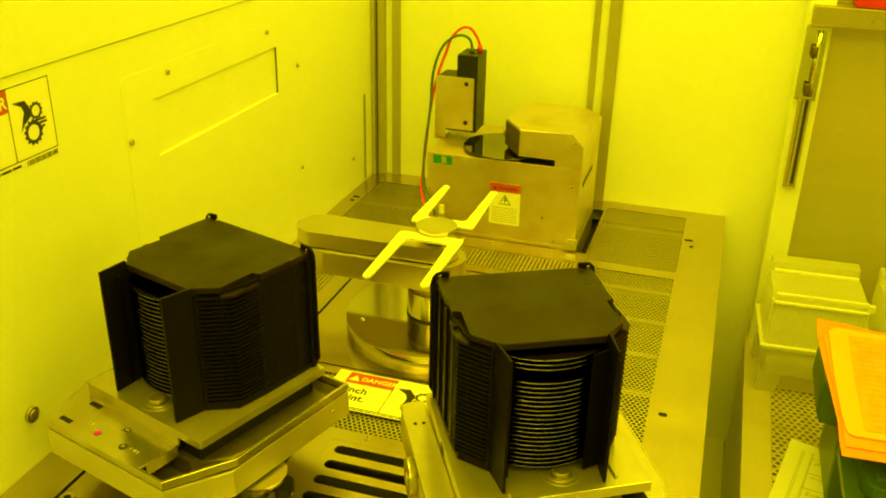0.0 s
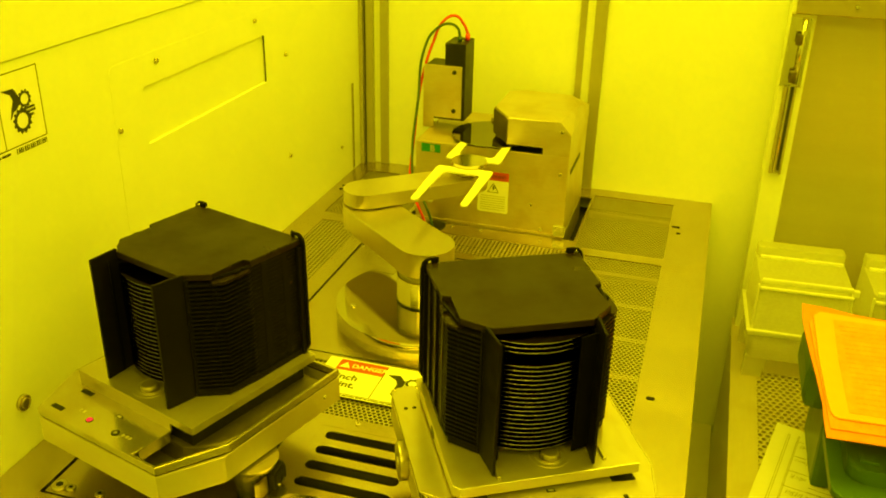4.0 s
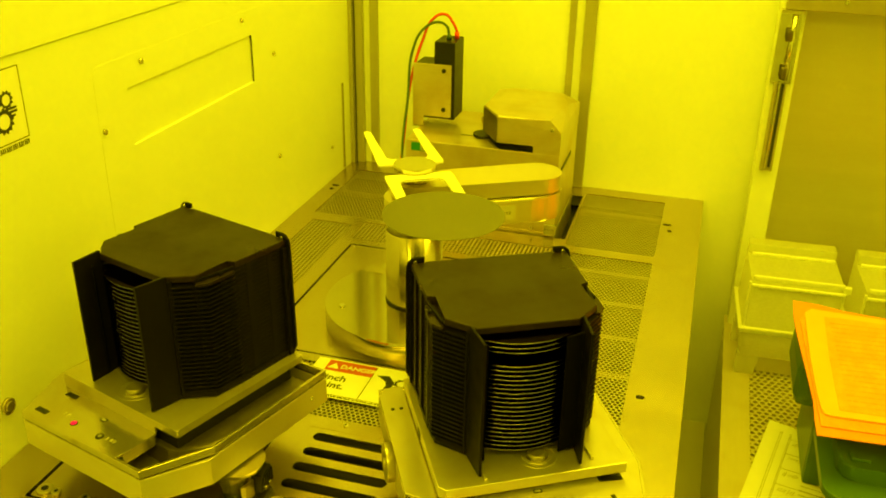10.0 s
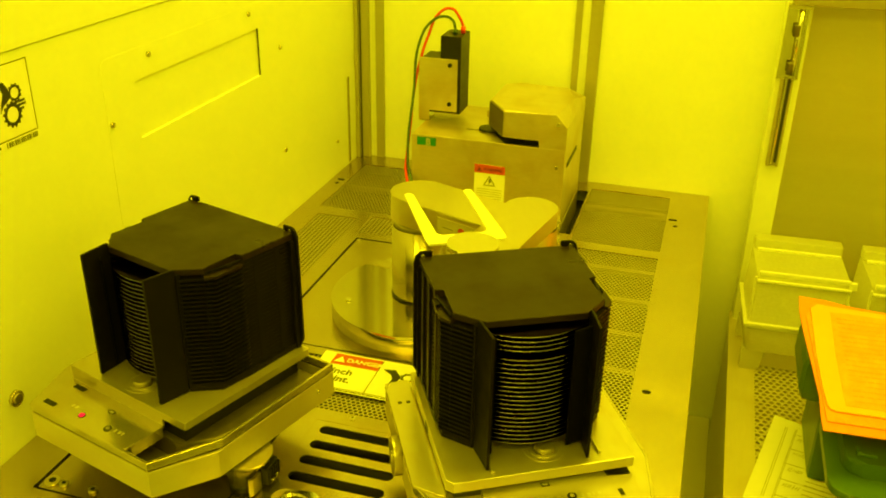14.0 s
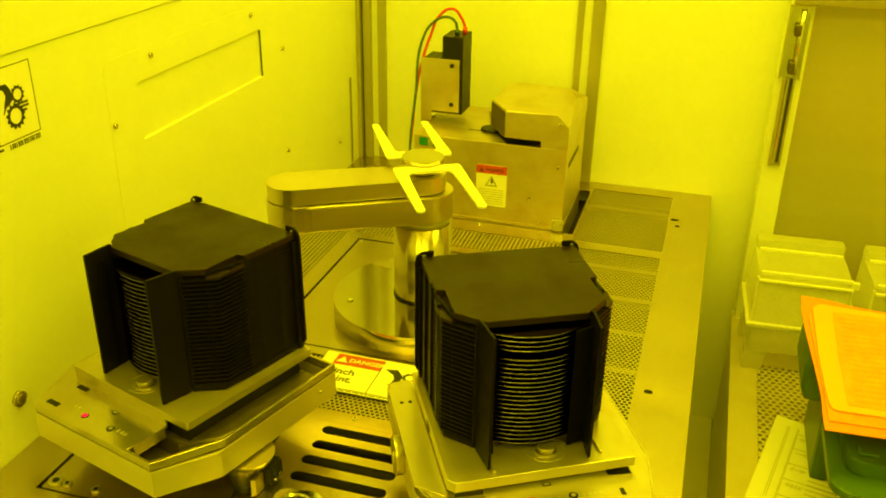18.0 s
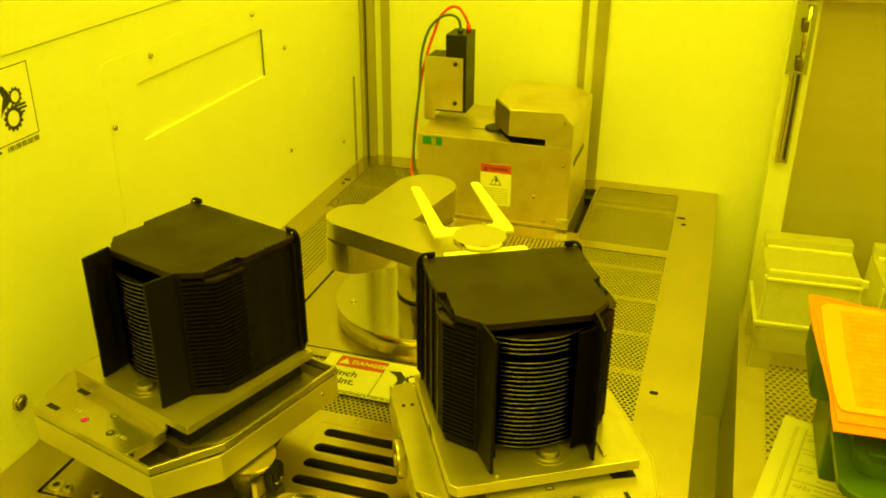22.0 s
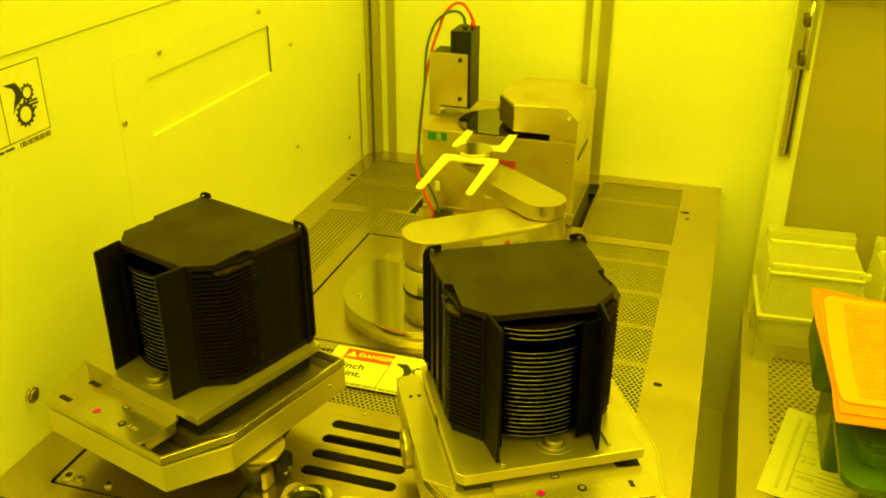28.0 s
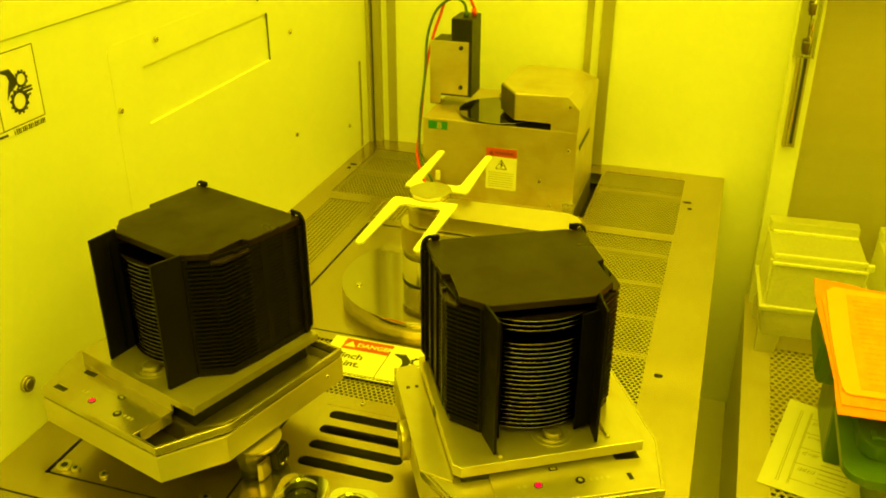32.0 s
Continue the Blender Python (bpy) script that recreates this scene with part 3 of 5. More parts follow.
def deck_labels():
    t = thing("danger_label", "white and red danger label on the perforated deck", "label", pose(0.243, -0.742, 0.0015))
    part("backing", box(B(), 0, 0.142, -0.084, 0, 0, 0.0006), PAPER, t)
    part("red_band", box(B(), 0.017, 0.082, -0.027, -0.003, 0.0006, 0.0008), RED, t)
    text("lettering", "DANGER", 0.0122, PAPER, t, pose(0.0360, -0.0193, 0.0010), bold=0.0003)
    triangle(t, 0.0270, -0.0215, 0.0155, PAPER, 0.0009)
    text("lettering", "Pinch", 0.0175, INK, t, pose(0.016, -0.047, 0.0007), bold=0.0003)
    text("lettering", "point.", 0.0175, INK, t, pose(0.016, -0.0635, 0.0007), bold=0.0003)
    bm = B()
    box(bm, 0.082, 0.083, -0.078, -0.003, 0.0006, 0.0008)
    box(bm, 0.004, 0.139, -0.079, -0.078, 0.0006, 0.0008)
    part("frame_line", bm, INK, t)
    pinch_symbol(t, 0.110, -0.042, 0.040, 0.0006)
    bars(t, 0.006, 0.130, [-0.0805], 0.0018, INK, 0.0006)


# ---- wafer aligner ----
def aligner():
    a = thing("wafer_aligner", "brushed steel wafer aligner with a raised chamfered hood", "aligner")
    part("base_plate", box(B(), 0.199, 0.4695, -0.2595, -0.0585, -0.040, 0.006, 0.001), SHEET, a)
    part("cable_port", cyl(B(), 0.0195, -0.002, 0.0012, 0.2435, -0.280, 32), BLACK_BOX, a, "dark round cable port")
    bm = B()
    box(bm, 0.200, 0.469, -0.258, -0.060, 0.006, 0.148, 0.0015)
    part("body", bm, SHEET, a, "brushed steel box body")
    bm = B()
    prism(bm, [(0.424, -0.2585), (0.4695, -0.2585), (0.4695, -0.0605), (0.300, -0.0605), (0.300, -0.120), (0.424, -0.235)], 0.148, 0.160)
    part("spacer", bm, SHEET, a)
    # black fill put in for the dark under the hood's edge
    part("slot_floor", prism(B(), [(0.366, -0.2583), (0.4239, -0.2583), (0.4239, -0.2352), (0.335, -0.155), (0.333, -0.205)], 0.1481, 0.1488), BLACK_BOX, a)
    part("slit", box(B(), 0.284, 0.306, -0.2042, -0.2022, 0.1481, 0.1486), BLACK_BOX, a)
    # hood
    low = [(0.325, -0.205), (0.362, -0.2588), (0.4698, -0.2588), (0.4698, -0.0602), (0.345, -0.0602), (0.325, -0.085)]
    top = [(0.327, -0.205), (0.363, -0.2575), (0.450, -0.2575), (0.462, -0.150), (0.440, -0.085), (0.352, -0.080)]
    bm = B()
    r0 = [bm.verts.new((x, y, 0.160)) for x, y in low]
    r1 = [bm.verts.new((x, y, z)) for (x, y), z in zip(low, (0.204, 0.204, 0.186, 0.186, 0.200, 0.203))]
    r2 = [bm.verts.new((x, y, 0.2065)) for x, y in top]
    bm.faces.new(r0[::-1])
    bm.faces.new(r2)
    for p, q in ((r0, r1), (r1, r2)):
        for i in range(6):
            bm.faces.new((p[i], p[(i + 1) % 6], q[(i + 1) % 6], q[i]))
    part("hood", bm, SHEET, a, "folded brushed steel hood")
    # thin dark panel paints the dark reflection on this bevel
    bm = B()
    prism(bm, [(0.3242, -0.2048), (0.3246, -0.2062), (0.3610, -0.2592), (0.3604, -0.2596)], 0.161, 0.203)
    part("cheek_reflection", bm, PIT, a, "dark panel for the reflection on the hood's bevelled cheek")
    part("side_slot", box(B(), 0.4692, 0.4703, -0.2306, -0.1313, 0.1085, 0.1165), BLACK_BOX, a)
    part("chuck", cyl(B(), 0.019, 0.1489, 0.1525, 0.3237, -0.195, 32, 0.001), BLACK_BOX, a, "black round vacuum chuck")
    for x, z in ((0.4095, 0.055), (0.456, 0.116), (0.4545, 0.191), (0.430, 0.012)):
        part("screw", cyl(B(), 0.003, 0, 0.002, 0, 0, 12), CHROME, a, at=Matrix.Translation((x, -0.2585, z)) @ ON_FRONT)
    for x, y in ((0.2735, -0.2705), (0.3262, -0.2720)):
        part("screw", cyl(B(), 0.0032, 0.0002, 0.0022, x, y, 12, 0.0005), CHROME, a)
    part("hinge", box(B(), 0.452, 0.472, -0.264, -0.2595, 0.004, 0.024, 0.001), CHROME, a)
    # labels
    t = thing("electrical_label", "white electrical warning label with a red head", "label", Matrix.Translation((0.315, -0.2586, 0.107)) @ ON_FRONT)
    part("backing", box(B(), 0, 0.054, -0.075, 0, 0, 0.0005), PAPER, t)
    part("red_band", box(B(), 0, 0.054, -0.0155, 0, 0.0005, 0.0008), RED, t)
    triangle(t, 0.009, -0.0125, 0.009, DARK_RED, 0.0009)
    text("lettering", "WARNING", 0.0068, DARK_RED, t, pose(0.0155, -0.0105, 0.0009), bold=0.0002)
    triangle(t, 0.027, -0.038, 0.021, INK, 0.0006, inner=True)
    part("bolt_symbol", prism(B(), [(0.027, -0.0245), (0.030, -0.0245), (0.0285, -0.029), (0.031, -0.029), (0.0255, -0.036), (0.0272, -0.0305), (0.025, -0.0305)], 0.0006, 0.0008), INK, t)
    bars(t, 0.005, 0.049, [-0.044 - 0.0042 * i for i in range(7)], 0.0014, PALE_PRINT, 0.0005, 5)
    g = thing("letter_label", "green and white label with a letter B", "label", Matrix.Translation((0.2105, -0.2586, 0.144)) @ ON_FRONT)
    part("backing", box(B(), 0, 0.034, -0.0145, 0, 0, 0.0005), GREEN_PRINT, g)
    text("lettering", "B", 0.016, PALE_PRINT, g, pose(0.0155, -0.0128, 0.0008), bold=0.0006)
    # sensor on its bracket
    s = thing("wafer_sensor", "black sensor block on a brushed steel bracket", "sensor")
    bm = B()
    box(bm, 0.187, 0.2575, -0.1785, -0.1765, 0.168, 0.2625, 0.0005)
    box(bm, 0.187, 0.2065, -0.1785, -0.1765, 0.148, 0.169)
    box(bm, 0.187, 0.2065, -0.1785, -0.150, 0.148, 0.150)
    part("bracket", bm, SHEET, s, "brushed steel bracket plate")
    bm = B()
    box(bm, 0.1885, 0.2625, -0.176, -0.118, 0.164, 0.260, 0.001)
    box(bm, 0.225, 0.2625, -0.176, -0.118, 0.2595, 0.3015, 0.001)
    part("housing", bm, BLACK_BOX, s, "black stepped sensor housing")
    for z in (0.182, 0.252):
        part("screw", cyl(B(), 0.0038, 0, 0.0025, 0, 0, 16), BLACK_BOX, s, at=Matrix.Translation((0.244, -0.1785, z)) @ ON_FRONT)
    part("gland", cyl(B(), 0.0042, 0.3015, 0.309, 0.244, -0.15, 20), GREEN_CABLE, s)
    part("gland", cyl(B(), 0.0042, 0.3015, 0.313, 0.2555, -0.14, 20), RED_CABLE, s)
    tube("cable", [(0.244, -0.15, 0.310), (0.240, -0.152, 0.324), (0.226, -0.155, 0.331), (0.203, -0.16, 0.321), (0.186, -0.17, 0.290), (0.181, -0.19, 0.200), (0.182, -0.225, 0.105), (0.199, -0.262, 0.070), (0.220, -0.276, 0.045), (0.240, -0.286, 0.006), (0.242, -0.287, -0.006)], 0.0024, GREEN_CABLE, s, "green cable")
    tube("cable", [(0.2555, -0.14, 0.314), (0.249, -0.143, 0.329), (0.234, -0.147, 0.344), (0.213, -0.153, 0.333), (0.198, -0.158, 0.298), (0.188, -0.168, 0.262), (0.1783, -0.181, 0.198), (0.1780, -0.200, 0.140), (0.1788, -0.218, 0.100), (0.189, -0.256, 0.072), (0.208, -0.284, 0.048), (0.229, -0.292, 0.008), (0.231, -0.292, -0.006)], 0.0025, RED_CABLE, s, "red cable")
    part("cable_tag", box(B(), 0.227, 0.236, -0.272, -0.269, 0.040, 0.058, 0.001), PAPER, s)


# ---- wafer cassettes and their load ports ----
PITCH, SLOT0 = 0.00476, 0.0134
CASSETTE_R = pose(0.536, -0.944, 0.1103, 0, 0, 28.7)
CASSETTE_L = pose(0.1800, -0.9450, 0.106, -0.3, -1.1, -18.9)
PORT_L = pose(0.178, -0.9455, 0.106, -0.3, -1.1, -16.7)
WAFER_Y = -0.001


def cassette():
    c = thing("wafer_cassette", "black plastic wafer cassette holding a stack of wafers", "wafer cassette", CASSETTE_R, "cassettes on the load ports")
    half = [(0.0660, 0.0810), (0.0670, 0.0775), (0.0815, 0.0775), (0.0795, 0.0085), (0.0705, 0.0065), (0.0720, -0.036), (0.0475, -0.0580)]
    top = half[::-1] + [(-x, y) for x, y in half]
    part("top_plate", prism(B(), top, 0.1315, 0.1385, 0.001), BLACK_TOP, c)
    for s in (-1, 1):
        # smooth cheek at the narrow end
        o = [(s * 0.0495, -0.089), (s * 0.0468, -0.089), (s * 0.0510, -0.055), (s * 0.0537, -0.0565)]
        part("end_panel", prism(B(), o if s > 0 else o[::-1], 0.0, 0.140, 0.0008), BLACK, c)
        # black panel added where the wafer ends fade into shade, width set per side
        e = 0.031 if s > 0 else 0.041
        o = [(s * 0.0496, -0.0660), (s * 0.0490, -0.0685), (s * e, -0.0745), (s * e, -0.0725)]
        part("wafer_shade_panel", prism(B(), o if s > 0 else o[::-1], 0.006, 0.130), SHADE_BLACK, c)
        # upright webs that carry the fins
        for (xa, ya), (xb, yb) in (((0.0525, -0.0565), (0.0560, -0.052)), ((0.0700, -0.036), (0.0725, -0.031)), ((0.0785, -0.012), (0.0797 if s > 0 else 0.0822, -0.006)), ((0.0785, 0.022), (0.0797 if s > 0 else 0.0818, 0.030)), ((0.0785, 0.052), (0.0797 if s > 0 else 0.0818, 0.060))):
            box_pts = [(s * xa, ya), (s * xb, ya), (s * xb, yb), (s * xa, yb)]
            part("side_web", prism(B(), box_pts if s > 0 else box_pts[::-1], 0.004, 0.134), BLACK, c)
        back = [(s * 0.0715, -0.032), (s * 0.0735, -0.033), (s * 0.0790, 0.000), (s * 0.0790, 0.073), (s * 0.0765, 0.073), (s * 0.0765, 0.000)]
        part("side_wall", prism(B(), back if s > 0 else back[::-1], 0.004, 0.134), BLACK, c)
        post = [(0.0740, 0.0), (0.0815, 0.0), (0.0868, 0.010), (0.0868, 0.1330), (0.0850, 0.1395), (0.0810, 0.1435), (0.0770, 0.1445), (0.0675, 0.1445), (0.0675, 0.1390), (0.0740, 0.1375)]
        post = [(s * x, z) for x, z in (post if s > 0 else post[::-1])]
        part("end_flange", prism(B(), post, -0.0812, -0.0780, 0.0012), BLACK, c, "", ON_FRONT)
        inner = [(s * 0.0742, 0.0722), (s * 0.0835, 0.0722), (s * 0.0835, 0.0779), (s * 0.0742, 0.0779)]
        part("flange_web", prism(B(), inner if s > 0 else inner[::-1], 0.0, 0.1300, 0.001), BLACK, c)
        # chrome stud added to give the flange its bright glint
        part("glint_stud", cyl(B(), 0.0020, 0, 0.0016, 0, 0, 12, 0.0004), CHROME, c, "", Matrix.Translation((s * 0.0775, 0.0781, 0.1400)) @ ON_FRONT)
        lip = [(s * 0.066, 0.0050), (s * 0.0822, 0.0050), (s * 0.0832, -0.012), (s * 0.0826, -0.0285), (s * 0.0750, -0.0385), (s * 0.066, -0.0340)]
        part("side_lip", prism(B(), lip if s > 0 else lip[::-1], 0.1275, 0.1308, 0.0006), BLACK_TOP, c)
        foot = [(s * 0.0540, -0.056), (s * 0.0790, -0.032), (s * 0.0815, 0.004), (s * 0.0815, 0.074), (s * 0.068, 0.074), (s * 0.068, 0.004), (s * 0.062, -0.030), (s * 0.046, -0.048)]
        part("foot_rail", prism(B(), foot if s > 0 else foot[::-1], 0.0, 0.0065, 0.001), BLACK, c)
        fin = [(s * 0.0500, -0.0530), (s * 0.0545, -0.0565), (s * 0.0815, -0.0300), (s * 0.0818, 0.002), (s * 0.0795, 0.008), (s * 0.0795, 0.071), (s * 0.0660, 0.071), (s * 0.0660, 0.004), (s * 0.0600, -0.026), (s * 0.0430, -0.047)]
        me = mesh_of("rib", prism(B(), fin if s > 0 else fin[::-1], -0.0009, 0.0009), BLACK)
        for k in range(26):
            r = new("rib", me)
            r.parent = c
            r.matrix_basis = pose(0, 0, SLOT0 - 0.0052 + PITCH * k)
    part("cross_bar", box(B(), -0.066, 0.066, -0.004, 0.004, 0.0, 0.006, 0.001), BLACK, c)
    return c


def wafer_mesh():
    me = mesh_of("wafer", cyl(B(), 0.0735, -0.00035, 0.00035, 0, 0, 96), WAFER)
    me.materials.append(WAFER_EDGE)
    for f in me.polygons:
        f.material_index = 0 if abs(f.normal.z) > 0.5 else 1
    return me


WAFER_MESH = wafer_mesh()


def stack(m, slots, name):
    for k in slots:
        w = new("wafer", WAFER_MESH)
        w.matrix_basis = m @ pose(0, WAFER_Y, SLOT0 + PITCH * k)
        tagged(w, "thin polished silicon wafer in a cassette slot", "wafer", name)


def port_shell(p, o, centre, pan, pan_mat, low=None):
    """Folded shroud with a seam below its upper rim; z = 0 is the cassette's foot."""
    def inset(d, line=o):
        return [(x - math.copysign(d, x - centre), y - math.copysign(d if abs(y) > 0.084 else 0.3 * d, y)) for x, y in line]
    sheet("cover_rim", o, [inset(0.0022)], 0.0085, ALU, p, pose(0, 0, -0.0175), "upper rim of the shroud", 0.0005)
    # black strip added behind the seam to give the gap its shade
    sheet("seam_shade_strip", inset(0.0008), [inset(0.0021)], 0.006, BLACK_BOX, p, pose(0, 0, -0.0245))
    sheet("shroud", low or o, [inset(0.0022, low or o)], 0.0300, SHROUD, p, pose(0, 0, -0.0282), "satin metal shroud wall", 0.0005)
    part("floor_pan", prism(B(), inset(0.0022), pan - 0.004, pan), pan_mat, p)


def port_controls(p, z, led, foil, button, marks):
    """Indicator, button and small print on a console plate whose top lies at z."""
    part("bezel", cyl(B(), 0.0040, z, z + 0.0003, *led, 20), BLACK_BOX, p)
    part("indicator", cyl(B(), 0.0031, z + 0.0004, z + 0.0009, *led, 20, 0.0002), LED, p, "lit red indicator")
    part("indicator", box(B(), foil[0] - 0.0040, foil[0] + 0.0040, foil[1] - 0.0024, foil[1] + 0.0024, z, z + 0.0003), BLACK_BOX, p)
    part("indicator_window", box(B(), foil[0] - 0.0027, foil[0] + 0.0027, foil[1] - 0.0014, foil[1] + 0.0014, z + 0.0003, z + 0.0005), LABEL_FOIL, p)
    part("button", cyl(B(), 0.0044, z, z + 0.0005, *button, 24), BLACK_BOX, p)
    part("button_cap", cyl(B(), 0.0022, z + 0.0006, z + 0.0009, *button, 20), FAINT, p)
    for x0, y, n in marks:
        bm = B()
        for i in range(n):
            box(bm, x0 + 0.0052 * i, x0 + 0.0052 * i + (0.0030 if i % 2 else 0.0018), y - 0.0020, y + 0.0020, z, z + 0.0002)
        part("writing", bm, LABEL_FOIL, p)


def platform_fittings(p):
    part("spigot", cyl(B(), 0.0105, -0.0004, 0.0052, 0.0, -0.073, 24, 0.001, 0.0085), DULL, p)
    for r0, r1, h in ((0.0200, 0.0170, 0.0006), (0.0145, 0.0120, 0.0009)):
        ring = lambda q: [(q * math.cos(2 * math.pi * i / 40), -0.071 + q * math.sin(2 * math.pi * i / 40)) for i in range(40)]
        sheet("dished_ring", ring(r0), [ring(r1)], h, PLATFORM, p, pose(0, 0, h - 0.0004))


def load_port_turned():
    p = thing("load_port", "satin metal load port turned aside with an indicator console", "load port", None, "load ports")
    # pan in a duller metal than the other port's, for the shade inside
    port_shell(p, [(-0.120, 0.088), (-0.120, -0.080), (-0.090, -0.147), (0.090, -0.147), (0.121, -0.080), (0.121, 0.088)], 0.0, -0.054, DULL,
               [(-0.120, 0.088), (-0.120, -0.080), (-0.090, -0.147), (0.090, -0.147), (0.1198, -0.0905), (0.1210, -0.0870), (0.121, 0.088)])
    part("console", prism(B(), [(-0.1192, 0.060), (-0.1192, -0.0802), (-0.0895, -0.1465), (0.0545, -0.1465), (0.0560, -0.0960), (-0.0895, -0.0880), (-0.0895, 0.060)], -0.0205, -0.0176, 0.0004), ALU, p, "flush console plate with indicator")
    part("console_edge", box(B(), 0.0550, 0.0566, -0.1380, -0.0992, -0.0300, -0.0172, 0.0003), ALU, p, "upright bright edge of the console")
    part("corner_clip", box(B(), 0.0570, 0.0660, -0.1440, -0.1425, -0.0300, -0.0190), ALU, p)
    skew = pose(0, 0, 0, 0, 0, -2.0)
    part("skirt", box(B(), -0.0905, 0.0590, -0.0950, -0.0930, -0.0178, -0.0089), PLATFORM, p, "upright front skirt of the platform", skew)
    part("plate", prism(B(), rounded(-0.0905, 0.0945, -0.0955, 0.082, 0.002), -0.0088, -0.0005, 0.0008), PLATFORM, p, "flat machined cassette platform", skew)
    # black block added to put in the shaded gap below the platform
    part("gap_shade_block", box(B(), -0.080, 0.0835, -0.088, 0.072, -0.0300, -0.0089), BLACK_BOX, p, "black block added for the shade under the platform", skew)
    # dark plate colour puts in the shade of the pit
    part("lower_plate", prism(B(), [(-0.085, 0.076), (-0.085, -0.092), (0.072, -0.098), (0.0835, -0.094), (0.104, -0.072), (0.109, -0.050), (0.109, 0.076)], -0.0540, -0.0301, 0.0040), PIT, p, "rounded lower plate inside the shroud")
    platform_fittings(p)
    port_controls(p, -0.0175, (-0.027, -0.131), (-0.006, -0.1105), (0.0135, -0.131), ((-0.050, -0.1245, 2), (0.022, -0.1290, 3)))
    # flat black boxes stand in for the dark of the cutouts
    for x, y in ((-0.071, -0.1000), (-0.074, -0.1345)):
        part("cutout", box(B(), x - 0.0085, x + 0.0085, y - 0.0030, y + 0.0030, -0.0178, -0.0172), BLACK_BOX, p)
    part("screw", cyl(B(), 0.0021, -0.0005, 0.0016, 0, 0, 12, 0.0003), CHROME, p, at=pose(0.1215, 0.062, -0.040, 0, 90, 0))
    return p


def load_port_winged():
    p = thing("load_port", "satin metal load port with a notched console and lit indicator", "load port", None, "load ports")
    port_shell(p, [(-0.126, 0.088), (-0.126, -0.080), (-0.098, -0.147), (0.083, -0.147), (0.104, -0.080), (0.104, 0.088)], -0.01, -0.0178, PLATFORM)
    part("wing", prism(B(), [(-0.1275, 0.072), (-0.1215, 0.087), (-0.1035, 0.0895), (-0.1012, 0.086), (-0.0985, -0.098), (-0.1015, -0.103), (-0.1275, -0.0825)], -0.0178, -0.0158, 0.0005), PLATFORM, p, "flat flange along the shroud")
    for x in (-0.1175, -0.1085):
        part("hole", cyl(B(), 0.0022, -0.0158, -0.0155, x, 0.048, 16), BLACK_BOX, p)
    part("plate", prism(B(), [(-0.1005, 0.080), (-0.1005, -0.0985), (-0.0940, -0.1050), (0.0805, -0.0985), (0.0805, 0.080)], -0.0115, -0.0005, 0.0008), PLATFORM, p, "flat machined cassette platform")
    part("side_notch", box(B(), -0.1011, -0.1003, -0.016, -0.004, -0.0100, -0.0022), BLACK_BOX, p)
    part("riser", box(B(), -0.080, 0.074, -0.085, 0.070, -0.0178, -0.0116), PLATFORM, p)
    part("console", prism(B(), [(-0.067, -0.092), (-0.0695, -0.1445), (0.0745, -0.1445), (0.0780, -0.1035), (0.0530, -0.1025), (0.0530, -0.092)], -0.0177, -0.0158, 0.0005), PLATFORM, p, "front console plate with indicator")
    # black boxes put in for the shade inside the notches and slot
    part("notch", box(B(), -0.0935, -0.0680, -0.1035, -0.0960, -0.0177, -0.0117), BLACK_BOX, p)
    part("notch", box(B(), 0.0535, 0.0775, -0.1010, -0.0890, -0.0177, -0.0174), BLACK_BOX, p)
    part("slot", box(B(), 0.0562, 0.0605, -0.1305, -0.1215, -0.0158, -0.0155), BLACK_BOX, p)
    platform_fittings(p)
    for x, y0, y1 in ((-0.056, -0.098, -0.055), (0.050, -0.088, -0.050)):
        part("locator", box(B(), x - 0.0016, x + 0.0016, y0, y1, -0.0004, 0.0024, 0.0006), PLATFORM, p)
    port_controls(p, -0.0157, (-0.027, -0.1225), (-0.0076, -0.1035), (0.0119, -0.123), ((-0.046, -0.122, 2), (0.021, -0.1235, 4)))
    knob = part("hinge_boss", cyl(B(), 0.0200, 0.0, 0.0085, 0, 0, 40, 0.001), PLATFORM, p, "round hinge boss on the side", pose(-0.1262, -0.006, -0.040, 0, -90, 0))
    part("hinge_pin", cyl(B(), 0.0055, 0.0085, 0.0100, 0, 0, 20, 0.0005), STEEL, knob)
    return p


